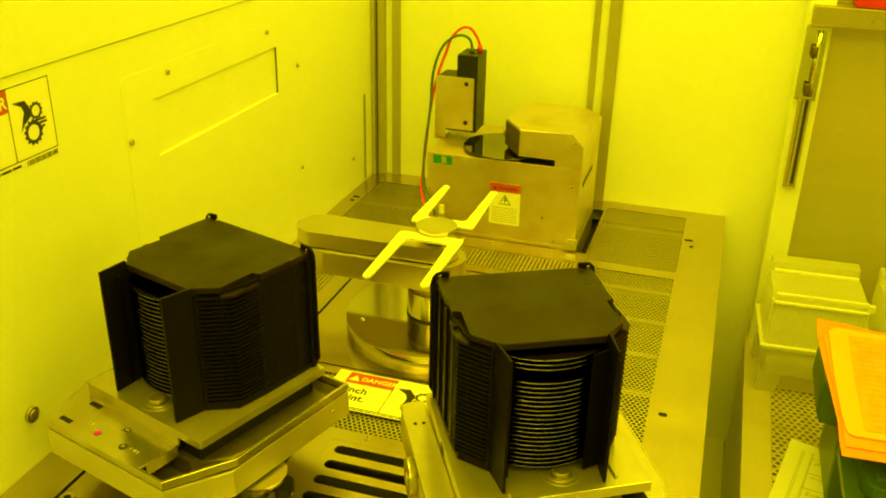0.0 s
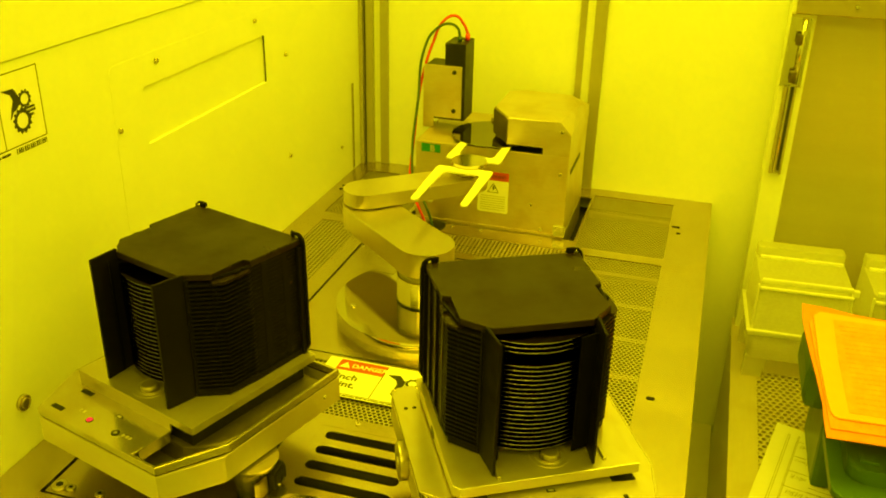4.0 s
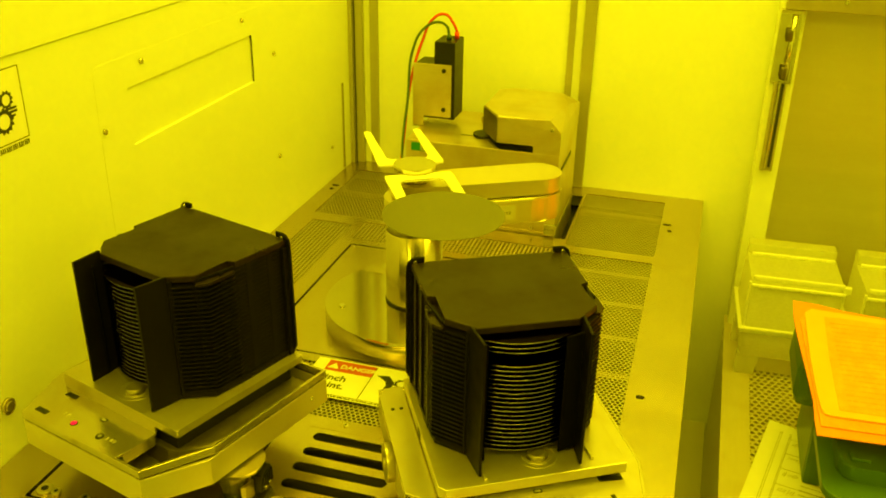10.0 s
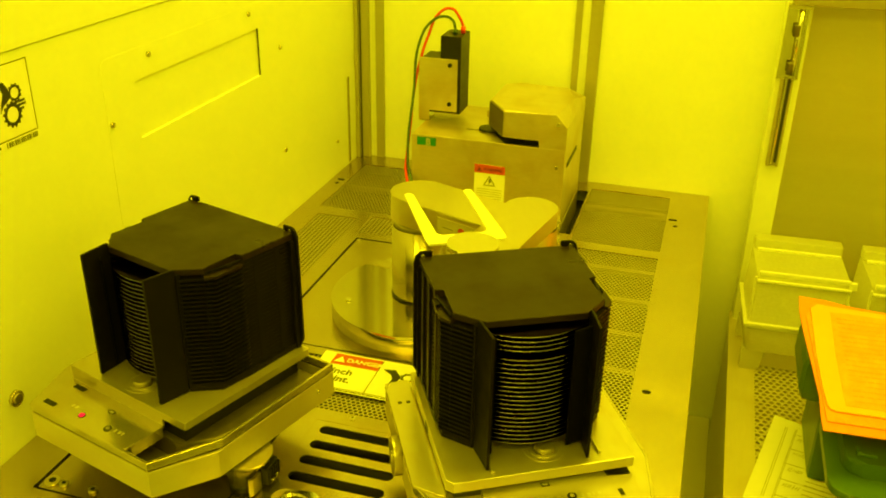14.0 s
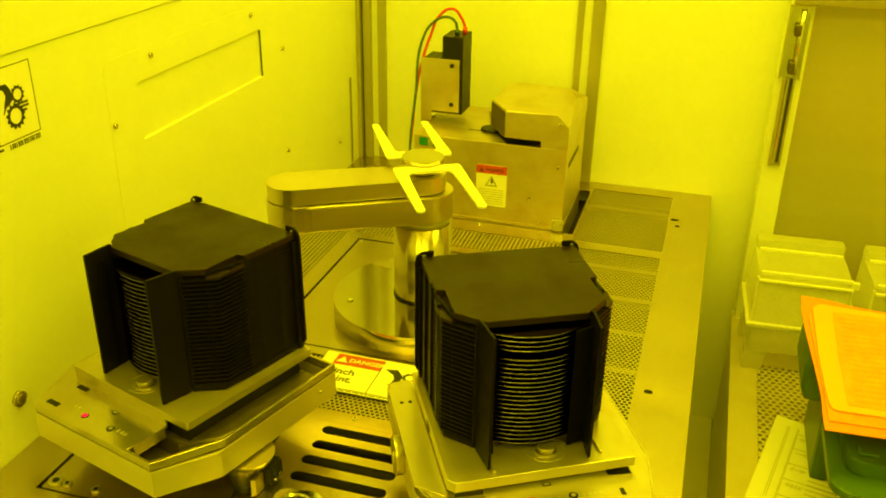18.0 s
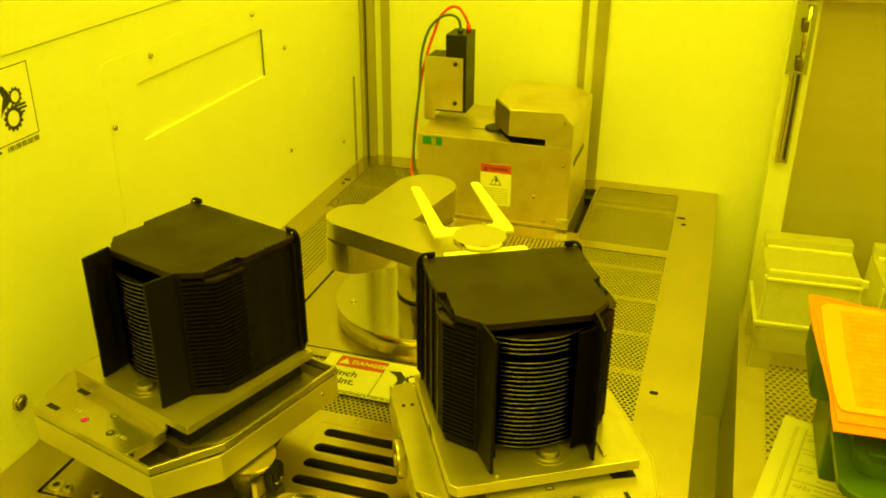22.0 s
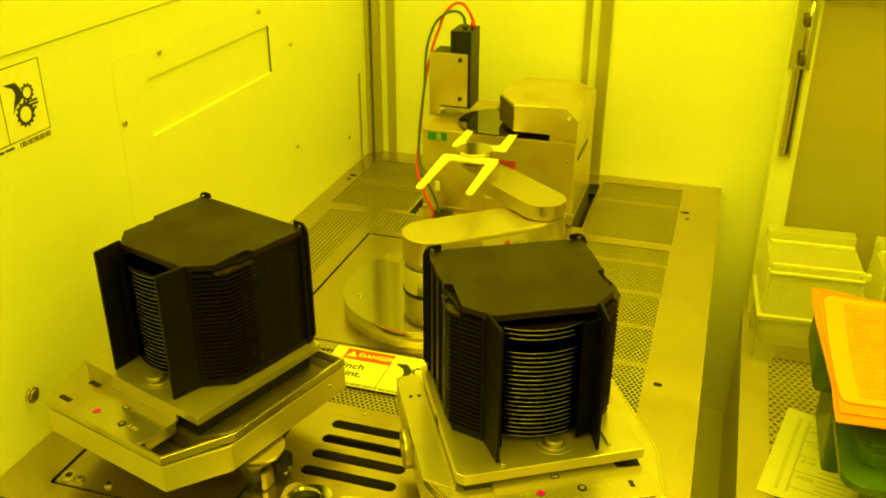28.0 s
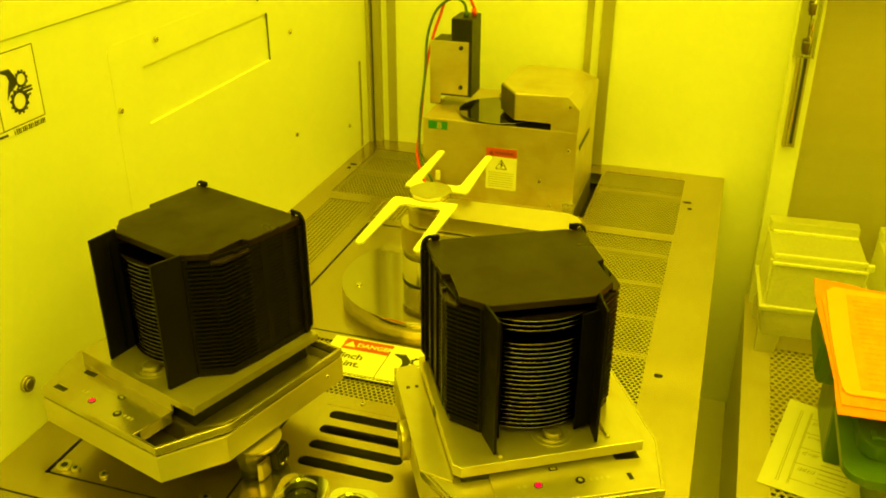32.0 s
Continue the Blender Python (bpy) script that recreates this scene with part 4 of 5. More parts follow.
def load_port_supports():
    for m, n in ((PORT_L, "left"), (CASSETTE_R, "right")):
        c = m.translation
        t = thing("port_pedestal", "turned metal pedestal carrying a load port", "pedestal", pose(c.x, c.y, 0.0), "pedestals under the load ports")
        part("seal_ring", cyl(B(), 0.045, 0.0, c.z - 0.0585, 0, 0, 48), TURNED, t)
        part("flange", cyl(B(), 0.062, 0.0, 0.008, 0, 0, 48, 0.001), TURNED, t)
    t = thing("pivot_bracket", "flared metal pivot cup with a black clamp and lever", "bracket", pose(0.268, -1.010, 0.0))
    part("flare", cyl(B(), 0.0265, 0.0405, 0.0470, 0.004, -0.008, 48, 0.0008, 0.0285), ALU, t, "satin metal pivot disc")
    part("cup", cyl(B(), 0.0125, 0.0110, 0.0400, -0.001, -0.011, 40, 0.001, 0.0195), ALU, t, "smaller rounded cup")
    part("core", cyl(B(), 0.0125, 0.0, 0.0109, -0.001, -0.011, 32), BLACK_BOX, t)
    clamp = part("clamp", box(B(), 0.0140, 0.0270, -0.004, 0.020, 0.004, 0.0262, 0.002), BLACK_BOX, t, "black toothed clamp")
    for k in range(5):
        part("tooth", box(B(), 0.0272, 0.0296, -0.003 + 0.0046 * k, -0.0006 + 0.0046 * k, 0.008, 0.0245, 0.0005), BLACK_BOX, clamp)
    for k in range(2):
        part("stud", cyl(B(), 0.0017, 0, 0.0030, 0, 0, 12, 0.0004), CHROME, clamp, at=pose(0.0297, 0.0062 + 0.0092 * k - 0.0092, 0.014, 0, 90, 0))
    part("lever", prism(B(), [(0.0170, -0.0040), (0.0192, -0.0062), (0.0172, -0.0200), (0.0135, -0.0235), (0.0118, -0.0205), (0.0150, -0.0170)], 0.0015, 0.0225, 0.0006), STEEL, t, "bright bent lever")
    for x, y in ((0.3415, -1.056), (0.398, -1.060)):
        j = thing("round_connector", "polished metal connector housing with a dark round core", "connector", pose(x, y, 0.0, 0, 0, 8), "connectors on the deck")
        hole = [(0.0165 * math.cos(2 * math.pi * i / 36), 0.0165 * math.sin(2 * math.pi * i / 36)) for i in range(36)]
        sheet("collar", rounded(-0.025, 0.025, -0.022, 0.025, 0.013, 8), [hole], 0.023, CHROME, j, pose(0, 0, 0.023))
        rim_hole = [(0.0190 * math.cos(2 * math.pi * i / 36), 0.0190 * math.sin(2 * math.pi * i / 36)) for i in range(36)]
        sheet("raised_rim", rounded(-0.0245, 0.0245, -0.0215, 0.0245, 0.013, 8), [rim_hole], 0.0015, CHROME, j, pose(0, 0, 0.0247))
        part("core", cyl(B(), 0.0160, 0.0, 0.014, 0, 0, 36, 0.001), BLACK_BOX, j, "black connector core")
        for k in range(5):
            part("pin", cyl(B(), 0.0011, 0.0140, 0.0170, 0.008 * math.cos(1.257 * k), 0.008 * math.sin(1.257 * k), 10), CHROME, j)


# ---- wafer robot ----
BASE = Vector((0.3237, -0.5878))
ARM, REACH = 0.176, 0.164
Z_ALIGN, Z_CASS = 0.1514, 0.2222
robot_parts = {}


def shoulder():
    """Outline of the lower link: straight flanks that step in before the elbow."""
    o = [(0.0415 * math.cos(radians(90 + 7.5 * i)), 0.0415 * math.sin(radians(90 + 7.5 * i))) for i in range(25)]
    o += [(ARM - 0.020, -0.0405), (ARM - 0.010, -0.0385)]
    o += [(ARM + 0.0355 * math.cos(radians(-90 + 9 * i)), 0.0355 * math.sin(radians(-90 + 9 * i))) for i in range(21)]
    return o + [(ARM - 0.010, 0.0385), (ARM - 0.020, 0.0405)]


def robot():
    r = thing("wafer_robot", "satin aluminium wafer robot with a double-ended fork", "robot", pose(BASE.x, BASE.y, 0.0))
    part("base_flange", cyl(B(), 0.1235, 0.0, 0.026, -0.001, -0.008, 96, 0.0015), FLANGE, r, "broad turned base flange")
    part("sticker", box(B(), -0.016, 0.016, -0.011, 0.011, 0.0, 0.0004), ALU, r, "small pale sticker", at=pose(0.241 - BASE.x, -0.521 - BASE.y, 0.0261, 0, 0, -4))
    for a in (215, 335, 95):
        part("screw", cyl(B(), 0.004, 0.0258, 0.028, 0.108 * math.cos(radians(a)), 0.098 * math.sin(radians(a)), 12), CHROME, r)
    part("column", cyl(B(), 0.0412, 0.0251, 0.0285, 0, 0, 64, 0.0008), BLACK_BOX, r, "dark seal ring round the lift tube")
    lift = part("lift_tube", cyl(B(), 0.0402, -0.185, -0.010, 0, 0, 64), COLUMN, r, "telescoping lift tube")
    part("neck", cyl(B(), 0.0375, -0.010, 0.0, 0, 0, 64), WALL_GREY, lift, "narrow neck under the arm")
    # lower link: x runs from the column to the elbow; z = 0 is the fork's level
    a = part("lower_link", prism(B(), shoulder(), -0.075, -0.0385, 0.0032), LINK, r, "broad lower arm link")
    part("cap_ring", cyl(B(), 0.030, -0.0384, -0.0366, ARM, 0, 48), TURNED, a)
    tag = part("name_plate", box(B(), 0.060, 0.132, -0.0421, -0.0412, -0.067, -0.046), LABEL_FOIL, a, "pale foil name plate with a red dot")
    part("emblem", cyl(B(), 0.0050, 0, 0.0006, 0, 0, 20), RED, tag, at=Matrix.Translation((0.099, -0.0421, -0.0565)) @ ON_FRONT)
    bm = B()
    for i in range(5):
        box(bm, 0.108 + 0.0038 * i, 0.1104 + 0.0038 * i, -0.0424, -0.0420, -0.0588, -0.0545)
    part("writing", bm, FAINT, tag)
    part("writing", box(B(), 0.069, 0.086, -0.0424, -0.0420, -0.0585, -0.0570), FAINT, tag)
    # upper link: x runs from the elbow to the wrist
    b = part("upper_link", prism(B(), capsule(0.0, ARM, 0.034, 0.031), -0.0365, -0.0148, 0.0015), LINK, r, "slim upper arm link with round ends")
    # wrist with the double fork, front end along x
    h = part("wrist", cyl(B(), 0.021, -0.0147, -0.0012, 0, 0, 48), TURNED, r, "turned wrist collar")
    part("hub_disc", cyl(B(), 0.0288, 0.0022, 0.0085, 0, 0, 64, 0.0008), TURNED, h, "round clamping disc")
    for s in (-1, 1):
        o = [(0.020, -0.0445), (0.020, 0.0445), (0.030, 0.0458), (0.167, 0.0430), (0.1705, 0.0380), (0.167, 0.0325), (0.046, 0.0303), (0.040, 0.0250),
             (0.040, -0.0250), (0.046, -0.0303), (0.167, -0.0325), (0.1705, -0.0380), (0.167, -0.0430), (0.030, -0.0458)]
        o = [(s * x, s * y) for x, y in o]
        part("fork", prism(B(), o, -0.0012, 0.0018, 0.0003), CERAMIC, h, "white ceramic two-pronged fork")
        part("fork_root", box(B(), min(s * 0.012, s * 0.03), max(s * 0.012, s * 0.03), -0.020, 0.020, -0.0010, 0.0015), CERAMIC, h)
        for q in (-1, 1):
            part("pad", cyl(B(), 0.0035, 0.0018, 0.0024, s * 0.160, q * 0.0379, 16), PAPER, h)
    robot_parts.update(lift=lift, lower=a, upper=b, wrist=h)


MOVING = {}


def moving_wafer():
    w = new("wafer", WAFER_MESH)
    tagged(w, "polished silicon wafer handled by the robot", "wafer", "wafers")
    MOVING["wafer"] = w


# ---- the shelf beside the machine ----
def side_shelf():
    s = sheet("shelf_plate", [(0.783, -0.0305), (1.60, -0.0305), (1.60, -1.2), (0.783, -1.2)], [rounded(0.828, 0.99, -0.62, -0.22, 0.002)], 0.004, SHELF_STEEL, None, pose(0, 0, -0.221))
    tagged(s, "brushed steel shelf plate with round perforations", "shelf", kind="structure")
    perforated("perforated_panel", 0.826, 0.993, -0.622, -0.218, 0.0115, 0.0040, 0.001, SHELF_STEEL, s, pose(0, 0, -0.0005))
    part("apron", box(B(), 0.783, 0.787, -1.2, -0.0635, -0.70, -0.0045), WALL, s)
    part("plenum_pan", box(B(), 0.79, 1.59, -1.19, -0.065, -0.024, -0.020), DULL, s)
    top = thing("upper_shelf", "steel upper shelf with a folded front edge", "shelf")
    part("shelf_board", box(B(), 0.795, 1.60, -0.082, -0.031, 0.379, 0.411, 0.0015), DULL, top)
    part("front_screw", cyl(B(), 0.003, 0, 0.002, 0, 0, 12), CHROME, top, at=Matrix.Translation((0.885, -0.082, 0.396)) @ ON_FRONT)
    r = thing("slide_rail", "polished steel slide rail upright under the shelf", "rail")
    bm = B()
    box(bm, 0.7895, 0.8236, -0.066, -0.0625, 0.255, 0.378, 0.0005)
    box(bm, 0.7895, 0.7925, -0.076, -0.0655, 0.255, 0.378, 0.0005)
    box(bm, 0.8206, 0.8236, -0.076, -0.0655, 0.255, 0.378, 0.0005)
    part("channel", bm, CHROME, r)
    bm = B()
    box(bm, 0.7975, 0.8181, -0.068, -0.0625, 0.098, 0.2545, 0.0005)
    box(bm, 0.7975, 0.8030, -0.074, -0.0675, 0.098, 0.2545, 0.001)
    box(bm, 0.8145, 0.8181, -0.074, -0.0675, 0.098, 0.2545, 0.001)
    part("inner_slide", bm, WALL_GREY, r, "grey inner slide")
    part("groove", box(B(), 0.8095, 0.8140, -0.0690, -0.0682, 0.104, 0.254), DARK_GAP, r)
    part("slide_strip", box(B(), 0.8040, 0.8075, -0.0735, -0.0682, 0.102, 0.256, 0.001), CHROME, r)
    part("rod", cyl(B(), 0.0042, 0.262, 0.375, 0.8125, -0.078, 20), CHROME, r)
    part("stopper", cyl(B(), 0.0062, 0.264, 0.284, 0.8085, -0.078, 20, 0.001), PIT, r)
    part("stopper", cyl(B(), 0.0062, 0.328, 0.346, 0.8085, -0.078, 20, 0.001), PIT, r)
    part("bracket", box(B(), 0.789, 0.826, -0.084, -0.0625, 0.3735, 0.3785), STEEL, r)
    c = thing("red_crate", "red plastic crate on the upper shelf", "crate")
    part("crate_body", box(B(), 0.855, 1.05, -0.075, -0.034, 0.4115, 0.47, 0.003), RED_BIN, c)


def storage_box(at):
    b = thing("storage_box", "clear plastic wafer storage box with a lid", "storage box", at, "clear storage boxes")
    def tub(x0, x1, y0, y1, z0, z1, taper, wall=0.003, shut=False):
        bm = B()
        o = rounded(x0, x1, y0, y1, 0.010, 4)
        cx, cy = (x0 + x1) / 2, (y0 + y1) / 2
        n = len(o)
        k = lambda p, f: (cx + (p[0] - cx) * f, cy + (p[1] - cy) * f)
        a = [bm.verts.new((*k(p, 1.0 if shut else taper), z0)) for p in o]
        c = [bm.verts.new((*k(p, taper if shut else 1.0), z1)) for p in o]
        for i in range(n):
            bm.faces.new((a[i], a[(i + 1) % n], c[(i + 1) % n], c[i])).smooth = True
        bm.faces.new(c if shut else a[::-1])
        bmesh.ops.solidify(bm, geom=bm.faces[:], thickness=wall)
        return bm
    part("base", tub(0.000, 0.156, 0.002, 0.146, 0.040, 0.090, 0.95), CLEAR, b)
    for x, lean in ((0.001, 0.006), (0.118, -0.006)):
        for y in (0.010, 0.122):
            bm = prism(B(), [(x, y), (x + 0.038, y), (x + 0.038, y + 0.018), (x, y + 0.018)], 0.0, 0.042, 0.0015)
            for v in bm.verts:
                if v.co.z < 0.02 and (v.co.x > x + 0.02) == (lean > 0):
                    v.co.x -= lean
            part("foot", bm, CLEAR, b)
    # rims and ridges in white, with the highlights put into their colour
    part("rim", sheet_ring(-0.006, 0.160, -0.004, 0.150, 0.0935, 0.0985), HIGHLIGHT_EDGE, b)
    part("rim_step", sheet_ring(-0.003, 0.158, -0.002, 0.148, 0.0880, 0.0932), HIGHLIGHT_EDGE, b)
    part("lid", tub(0.000, 0.154, 0.001, 0.144, 0.099, 0.186, 0.955, shut=True), CLEAR, b)
    part("lid_ridge", box(B(), 0.006, 0.150, 0.004, 0.011, 0.1855, 0.1935, 0.002), HIGHLIGHT_EDGE, b)
    part("lid_step", box(B(), 0.004, 0.152, -0.0012, 0.0050, 0.1752, 0.1800, 0.0015), HIGHLIGHT_EDGE, b)
    part("lid_tab", box(B(), 0.148, 0.160, 0.003, 0.012, 0.178, 0.1905, 0.002), HIGHLIGHT_EDGE, b)
    part("rear_hump", box(B(), 0.004, 0.150, 0.112, 0.140, 0.1855, 0.2050, 0.003), CLEAR, b)
    part("hump_edge", box(B(), 0.010, 0.148, 0.1050, 0.1118, 0.1856, 0.1905, 0.001), HIGHLIGHT_EDGE, b)
    for x in (0.002, 0.150):
        part("lid_corner", prism(B(), rounded(x - 0.002, x + 0.002, 0.002, 0.007, 0.0015), 0.099, 0.183), HIGHLIGHT_EDGE, b)
    return b


def sheet_ring(x0, x1, y0, y1, z0, z1, w=0.010):
    bm = B()
    box(bm, x0, x1, y0, y0 + w, z0, z1, 0.0015)
    box(bm, x0, x1, y1 - w, y1, z0, z1, 0.0015)
    box(bm, x0, x0 + w, y0 + w + 0.0005, y1 - w - 0.0005, z0, z1, 0.0015)
    box(bm, x1 - w, x1, y0 + w + 0.0005, y1 - w - 0.0005, z0, z1, 0.0015)
    return bm


def side_things():
    b = storage_box(pose(0.801, -0.250, -0.2208, 0, 0, 3))
    copy_thing(b, pose(0.981, -0.243, -0.2208, 0, 0, 3))
    g = thing("green_case", "dark green plastic case standing on the shelf under the folder", "case", pose(0.892, -0.527, -0.2208), "green cases")
    part("case_body", box(B(), 0.006, 0.26, 0.004, 0.150, 0.0, 0.118, 0.008), GREEN, g)
    part("case_lid", box(B(), -0.026, 0.27, 0.022, 0.166, 0.1182, 0.186, 0.016), GREEN, g)
    g = thing("green_case", "bright green lidded plastic case in front of another", "case", pose(0.890, -0.775, -0.2208), "green cases")
    part("case_body", prism(B(), rounded(0.056, 0.25, 0.020, 0.226, 0.02), 0.0, 0.118, 0.003), GREEN, g)
    part("lid_lip", prism(B(), rounded(0.002, 0.27, 0.062, 0.240, 0.030, 8), 0.1182, 0.130, 0.003), GREEN, g)
    part("case_lid", prism(B(), rounded(0.021, 0.26, 0.103, 0.230, 0.022, 8), 0.1302, 0.152, 0.004), GREEN, g)
    bm = B()
    box(bm, 0.034, 0.058, 0.116, 0.121, 0.1521, 0.157, 0.0015)
    box(bm, 0.034, 0.039, 0.1215, 0.132, 0.1521, 0.157, 0.0015)
    part("catch", bm, GREEN, g)
    e = thing("orange_folder", "orange document folder lying on the green cases", "folder", pose(0.871, -0.678, -0.0240, 5.8, 0, 3.5))
    back = [(0.003, -0.0056), (0.30, -0.0065), (0.30, 0.262), (0.124, 0.2733), (0.072, 0.280), (0.0377, 0.290), (0.002, 0.294), (-0.001, 0.250), (-0.0005, 0.2017), (0.003, 0.130), (0.0055, 0.060), (0.0033, 0.021)]
    part("back_cover", prism(B(), back, 0.0, 0.002, 0.0006), ORANGE_EDGE, e, "worn dark orange back cover")
    page = [(0.009, 0.010), (0.30, 0.008), (0.30, 0.256), (0.10, 0.268), (0.020, 0.276), (0.0065, 0.240), (0.0075, 0.140), (0.0090, 0.060)]
    part("inner_leaf", prism(B(), page, 0.0021, 0.0042, 0.0006), ORANGE_PRINT, e, "deep orange inner leaf")
    front = [(0.0150, 0.031), (0.0215, 0.0282), (0.30, 0.0262), (0.30, 0.250), (0.075, 0.263), (0.024, 0.2680), (0.0135, 0.2560), (0.0098, 0.145), (0.0102, 0.066), (0.0118, 0.040)]
    part("front_cover", prism(B(), front, 0.0043, 0.0075, 0.0012), ORANGE, e)
    part("printed_field", prism(B(), [(0.034, 0.040), (0.28, 0.038), (0.28, 0.240), (0.075, 0.250), (0.040, 0.250), (0.035, 0.145)], 0.0077, 0.0081), ORANGE_DARK, e, "printed field of the cover")
    bars(e, 0.046, 0.27, [0.236 - 0.0108 * i for i in range(18)], 0.0024, ORANGE_PRINT, 0.0081, 4)
    p = thing("paper_sheet", "white printed form with handwriting lying on the shelf", "paper", pose(0.809, -0.594, -0.2196, 0, 0, -12.6))
    part("leaf", prism(B(), [(0.0, 0.0), (0.160, 0.0), (0.160, 0.150), (0.095, 0.200), (0.062, 0.206), (0.038, 0.2240), (0.0, 0.228)], 0.0, 0.0006), PAPER, p)
    part("folded_corner", prism(B(), [(0.038, 0.2235), (0.062, 0.2055), (0.052, 0.2040), (0.038, 0.2120)], 0.0007, 0.0011), PAPER, p, "turned-down corner")
    bm = B()
    for x in (0.0215, 0.0245, 0.0365, 0.0385):
        box(bm, x, x + 0.0007, 0.018, 0.205, 0.0006, 0.0009)
    for y in (0.190, 0.150, 0.110, 0.070, 0.030):
        box(bm, 0.0385, 0.150, y, y + 0.0006, 0.0006, 0.0009)
    part("ruled_line", bm, FAINT, p)
    bars(p, 0.072, 0.112, [0.182 - 0.011 * i for i in range(14)], 0.0014, FAINT, 0.0007, 8)
    rnd = random.Random(12)
    bm = B()
    for y in (0.178, 0.140, 0.098, 0.058):
        x = 0.044
        while x < 0.066:
            k = rnd.uniform(0.002, 0.006)
            prism(bm, [(x, y - k), (x + 0.0009, y - k), (x + 0.0030, y + k), (x + 0.0021, y + k)], 0.0010, 0.0012)
            x += rnd.uniform(0.0025, 0.0045)
    part("handwriting", bm, FAINT, p)
    q = thing("paper_sheet", "second white sheet under the form", "paper", pose(0.868, -0.640, -0.2203, 0, 0, -6))
    part("leaf", box(B(), 0.0, 0.070, 0.0, 0.120, 0.0, 0.0004), PAPER, q)


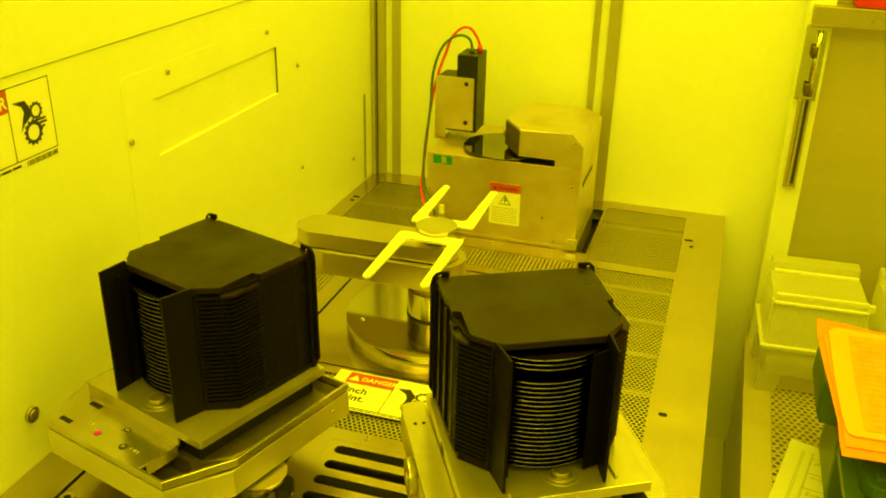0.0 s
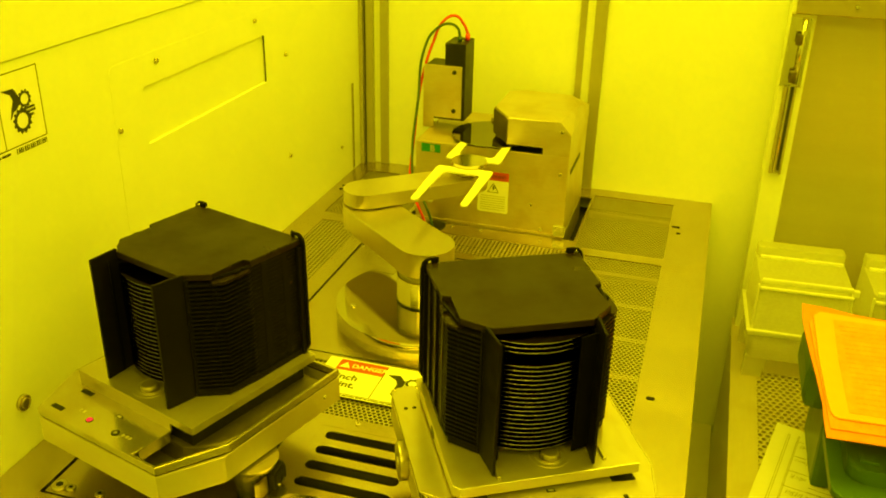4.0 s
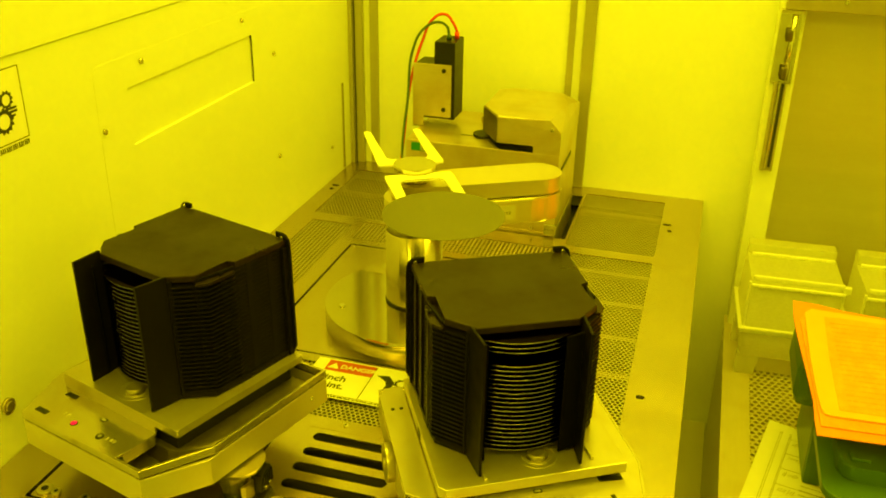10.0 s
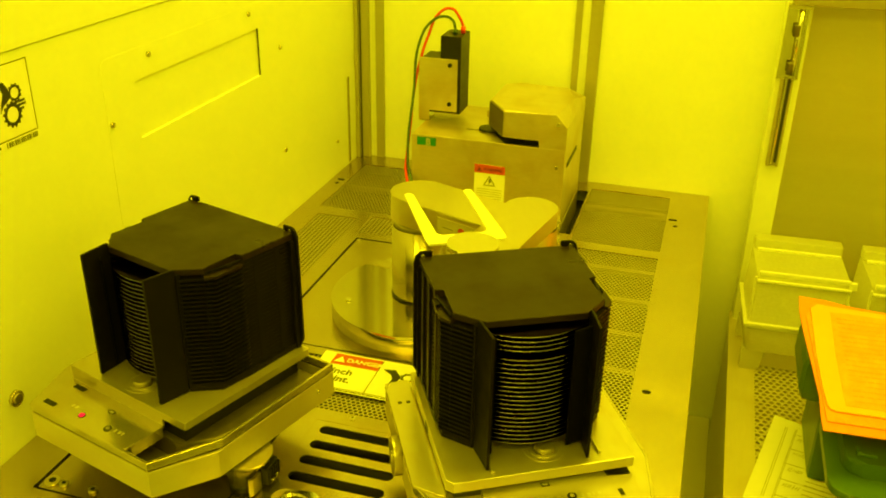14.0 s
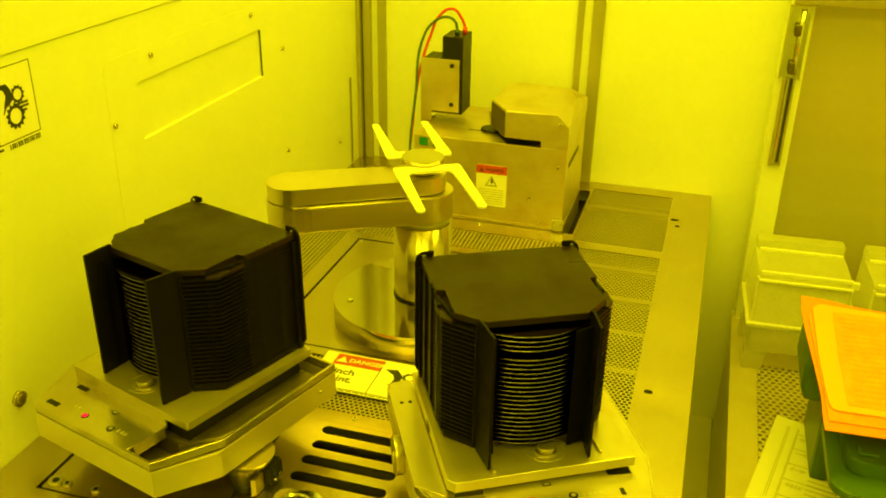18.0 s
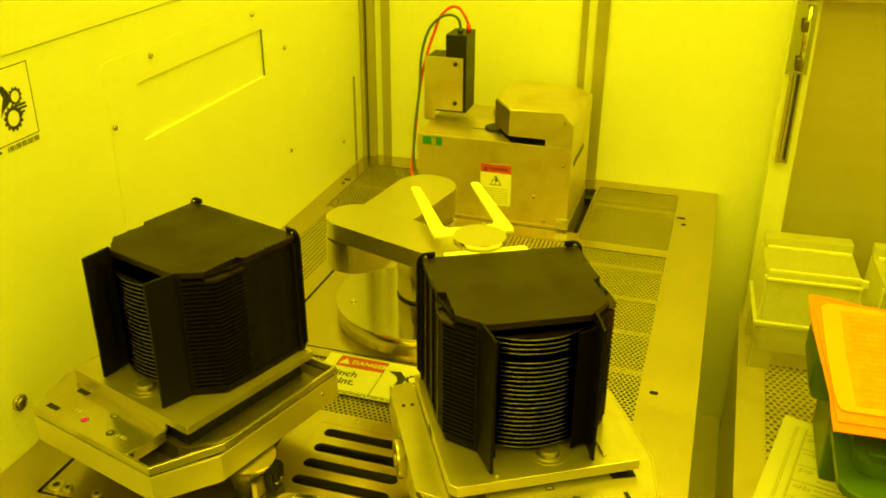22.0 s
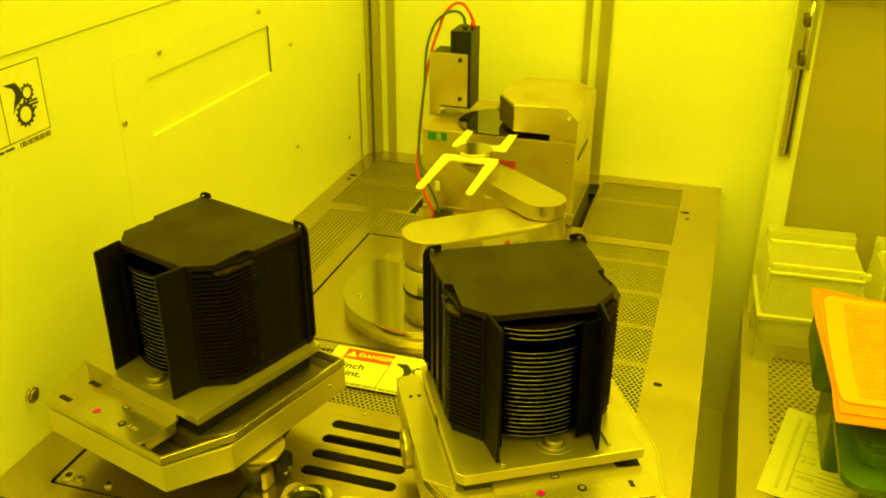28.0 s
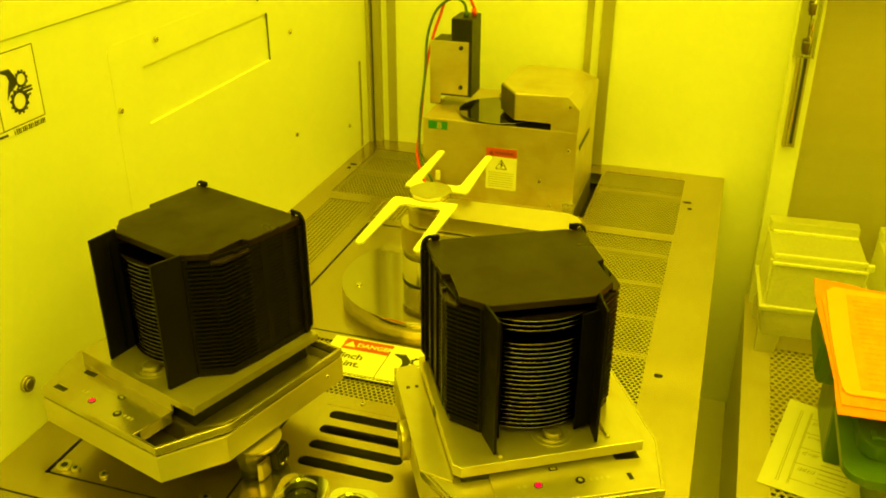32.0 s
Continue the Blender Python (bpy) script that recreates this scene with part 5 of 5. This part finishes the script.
# ---- movement: turn of fork end one, reach along it, height of the fork ----
JOINTS = [
    (0.0, 90, 0.0, Z_ALIGN), (2.5, 90, 0.0, Z_ALIGN), (2.6, 90, 0.008, Z_ALIGN), (2.7, 90, 0.031, Z_ALIGN), (2.8, 90, 0.060, Z_ALIGN), (2.9, 90, 0.089, Z_ALIGN),
    (3.0, 90, 0.117, Z_ALIGN), (3.1, 90, 0.146, Z_ALIGN), (3.2, 90, 0.173, Z_ALIGN), (3.3, 90, 0.197, Z_ALIGN), (3.4, 90, 0.214, Z_ALIGN), (3.5, 90, 0.223, Z_ALIGN),
    (3.7, 90, 0.228, Z_ALIGN), (5.7, 90, 0.228, Z_ALIGN), (5.9, 90, 0.226, Z_ALIGN + 0.004), (6.0, 90, 0.196, Z_ALIGN + 0.004), (6.1, 90, 0.172, Z_ALIGN + 0.004),
    (6.2, 90, 0.145, Z_ALIGN + 0.004), (6.3, 90, 0.115, Z_ALIGN + 0.004), (6.4, 90, 0.088, Z_ALIGN + 0.003), (6.5, 90, 0.060, Z_ALIGN + 0.002), (6.6, 90, 0.031, Z_ALIGN),
    (6.7, 90, 0.009, Z_ALIGN), (6.8, 90, 0.0, Z_ALIGN), (7.85, 90, 0.0, Z_ALIGN), (8.0, 104, 0.0, Z_ALIGN + 0.002), (8.1, 119, 0.0, Z_ALIGN + 0.010),
    (8.2, 146, 0.0, Z_ALIGN + 0.041), (8.3, 173, 0.0, Z_ALIGN + 0.060), (8.4, 197, 0.0, Z_CASS - 0.003), (8.5, 221, 0.0, Z_CASS), (8.6, 248, 0.0, Z_CASS),
    (8.7, 277, 0.0, Z_CASS), (8.8, 295, 0.0, Z_CASS), (8.9, 300, 0.0, Z_CASS), (10.8, 300, 0.004, Z_CASS), (10.9, 300, 0.016, Z_CASS), (11.0, 300, 0.047, Z_CASS),
    (11.1, 300, 0.076, Z_CASS), (11.2, 300, 0.106, Z_CASS), (11.3, 300, 0.132, Z_CASS), (11.4, 300, 0.159, Z_CASS), (11.5, 300, 0.184, Z_CASS), (11.6, 300, 0.209, Z_CASS),
    (11.7, 300, 0.232, Z_CASS), (11.8, 300, 0.251, Z_CASS), (11.9, 300, 0.263, Z_CASS), (12.0, 300, 0.269, Z_CASS), (12.3, 300, 0.270, Z_CASS), (13.6, 300, 0.270, Z_CASS),
    (14.2, 300, 0.270, Z_CASS - 0.003), (15.1, 300, 0.270, Z_CASS - 0.003), (15.3, 300, 0.255, Z_CASS - 0.003), (15.6, 300, 0.175, Z_CASS - 0.003), (15.9, 300, 0.09, Z_CASS - 0.003),
    (16.1, 300, 0.036, Z_CASS - 0.002), (16.3, 300, 0.008, Z_CASS), (16.5, 300, 0.004, Z_CASS), (16.85, 300, 0.0, Z_CASS), (17.0, 283, 0.0, Z_CASS), (17.1, 252, 0.0, Z_CASS),
    (17.2, 223, 0.0, Z_CASS), (17.3, 199, 0.0, Z_CASS), (17.4, 174, 0.0, Z_CASS), (17.5, 151, 0.0, Z_CASS), (17.6, 132, 0.0, Z_CASS), (17.7, 122, 0.0, Z_CASS), (17.8, 120, 0.0, Z_CASS + 0.003),
    (19.65, 120, 0.0, Z_CASS + 0.003), (19.8, 120, -0.016, Z_CASS + 0.003), (20.0, 120, -0.077, Z_CASS + 0.003), (20.2, 120, -0.131, Z_CASS + 0.003), (20.4, 120, -0.182, Z_CASS + 0.003), (20.5, 120, -0.206, Z_CASS + 0.003),
    (20.6, 120, -0.229, Z_CASS + 0.003), (20.8, 120, -0.261, Z_CASS + 0.0045), (21.0, 120, -0.268, Z_CASS + 0.0065), (21.9, 120, -0.268, Z_CASS + 0.0065), (22.5, 120, -0.266, Z_CASS + 0.0065), (22.9, 120, -0.264, Z_CASS + 0.0065),
    (23.0, 120, -0.260, Z_CASS + 0.0065), (23.1, 120, -0.241, Z_CASS + 0.0065), (23.2, 120, -0.219, Z_CASS + 0.0065), (23.3, 120, -0.194, Z_CASS + 0.0065), (23.4, 120, -0.168, Z_CASS + 0.0065), (23.5, 120, -0.142, Z_CASS + 0.0065),
    (23.6, 120, -0.115, Z_CASS + 0.0065), (23.7, 120, -0.088, Z_CASS + 0.0065), (23.8, 120, -0.061, Z_CASS + 0.0065), (23.9, 120, -0.032, Z_CASS + 0.0065), (24.0, 120, -0.009, Z_CASS + 0.0065), (24.1, 120, 0.0, Z_CASS + 0.0065),
    (25.0, 120, 0.0, Z_CASS + 0.0065), (25.1, 124, 0.0, Z_CASS + 0.003), (25.2, 139, 0.0, Z_CASS - 0.012), (25.3, 161, 0.0, Z_CASS - 0.038), (25.4, 184, 0.0, Z_CASS - 0.058), (25.5, 207, 0.0, Z_ALIGN + 0.005),
    (25.6, 231, 0.0, Z_ALIGN + 0.004), (25.7, 252, 0.0, Z_ALIGN + 0.004), (25.8, 266, 0.0, Z_ALIGN + 0.004), (25.9, 270, 0.0, Z_ALIGN + 0.004), (26.4, 270, 0.0, Z_ALIGN + 0.004),
    (26.6, 270, -0.04, Z_ALIGN + 0.004), (26.8, 270, -0.10, Z_ALIGN + 0.004), (27.0, 270, -0.16, Z_ALIGN + 0.004), (27.2, 270, -0.205, Z_ALIGN + 0.004), (27.35, 270, -0.224, Z_ALIGN + 0.004),
    (27.5, 270, -0.226, Z_ALIGN), (30.5, 270, -0.226, Z_ALIGN), (30.6, 270, -0.223, Z_ALIGN), (30.7, 270, -0.210, Z_ALIGN), (30.8, 270, -0.187, Z_ALIGN), (30.9, 270, -0.158, Z_ALIGN),
    (31.0, 270, -0.127, Z_ALIGN), (31.2, 270, -0.070, Z_ALIGN), (31.4, 270, -0.021, Z_ALIGN), (31.5, 270, -0.009, Z_ALIGN), (31.6, 270, -0.003, Z_ALIGN), (31.8, 270, 0.0, Z_ALIGN), (32.0, 270, 0.0, Z_ALIGN)]


def spin(deg):
    return Matrix.Rotation(radians(deg), 4, "Z")


def settle(p, reach, slot):
    """Slides the wafer along the fork to its slot, hidden from the camera, as the fork goes fully in."""
    k = max(0.0, min(1.0, (reach - 0.20) / 0.06))
    return p.lerp(slot, k)


def motions():
    lift, lower, upper, wrist, plain = [], [], [], [], []
    slot = CASSETTE_R @ Vector((0, WAFER_Y, SLOT0 + PITCH * 21))
    rest = Vector((BASE.x, BASE.y + 0.228 + REACH, 0.1538))
    for t, b, s, z in JOINTS:
        bend = math.degrees(math.acos(max(-1, min(1, s / (2 * ARM)))))
        # wrist shifted sideways off the link's end to fit the camera's view
        arm = b + 0.85 * min(1.0, -s / 0.05) if s < 0 and z > Z_CASS - 0.01 else b
        d = spin(arm).to_3x3() @ Vector((s, 0, 0))
        e = spin(b + bend).to_3x3() @ Vector((ARM, 0, 0))
        lift.append((t, pose(0, 0, z - 0.0755)))
        lower.append((t, Matrix.Translation((0, 0, z)) @ spin(b + bend)))
        upper.append((t, Matrix.Translation((e.x, e.y, z)) @ spin(b - bend)))
        wrist.append((t, Matrix.Translation((d.x, d.y, z)) @ spin(b)))
        if t <= 5.7:
            w = Matrix.Translation(rest) @ spin(b)
        elif t <= 12.31:
            q = spin(b).to_3x3() @ Vector((s + REACH, 0, 0))
            w = Matrix.Translation(settle(Vector((BASE.x + q.x, BASE.y + q.y, z + 0.0028)), t > 10 and s or 0, slot)) @ spin(b)
            settled = w
        elif t <= 21.95:
            w = settled
        elif t <= 27.36:
            q = spin(b).to_3x3() @ Vector((s - REACH, 0, 0))
            w = Matrix.Translation(settle(Vector((BASE.x + q.x, BASE.y + q.y, z + 0.0028)), t < 25 and -s or 0, slot)) @ spin(b)
        else:
            w = Matrix.Translation(rest) @ spin(b)
        plain.append((t, w))
    walk(robot_parts["lift"], lift)
    walk(robot_parts["lower"], lower)
    walk(robot_parts["upper"], upper)
    walk(robot_parts["wrist"], wrist)
    walk(MOVING["wafer"], [(t, Matrix.Translation(m.translation)) for t, m in plain])


shell()
left_wall_things()
deck()
deck_labels()
aligner()
side_shelf()
side_things()
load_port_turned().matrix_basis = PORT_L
load_port_winged().matrix_basis = CASSETTE_R @ pose(0.012, 0.004, 0)
load_port_supports()
first = cassette()
copy_thing(first, CASSETTE_L)
stack(CASSETTE_R, [k for k in range(25) if k not in (20, 21)], "wafers in the cassettes")
stack(CASSETTE_L, list(range(24)), "wafers in the cassettes")
robot()
moving_wafer()
motions()
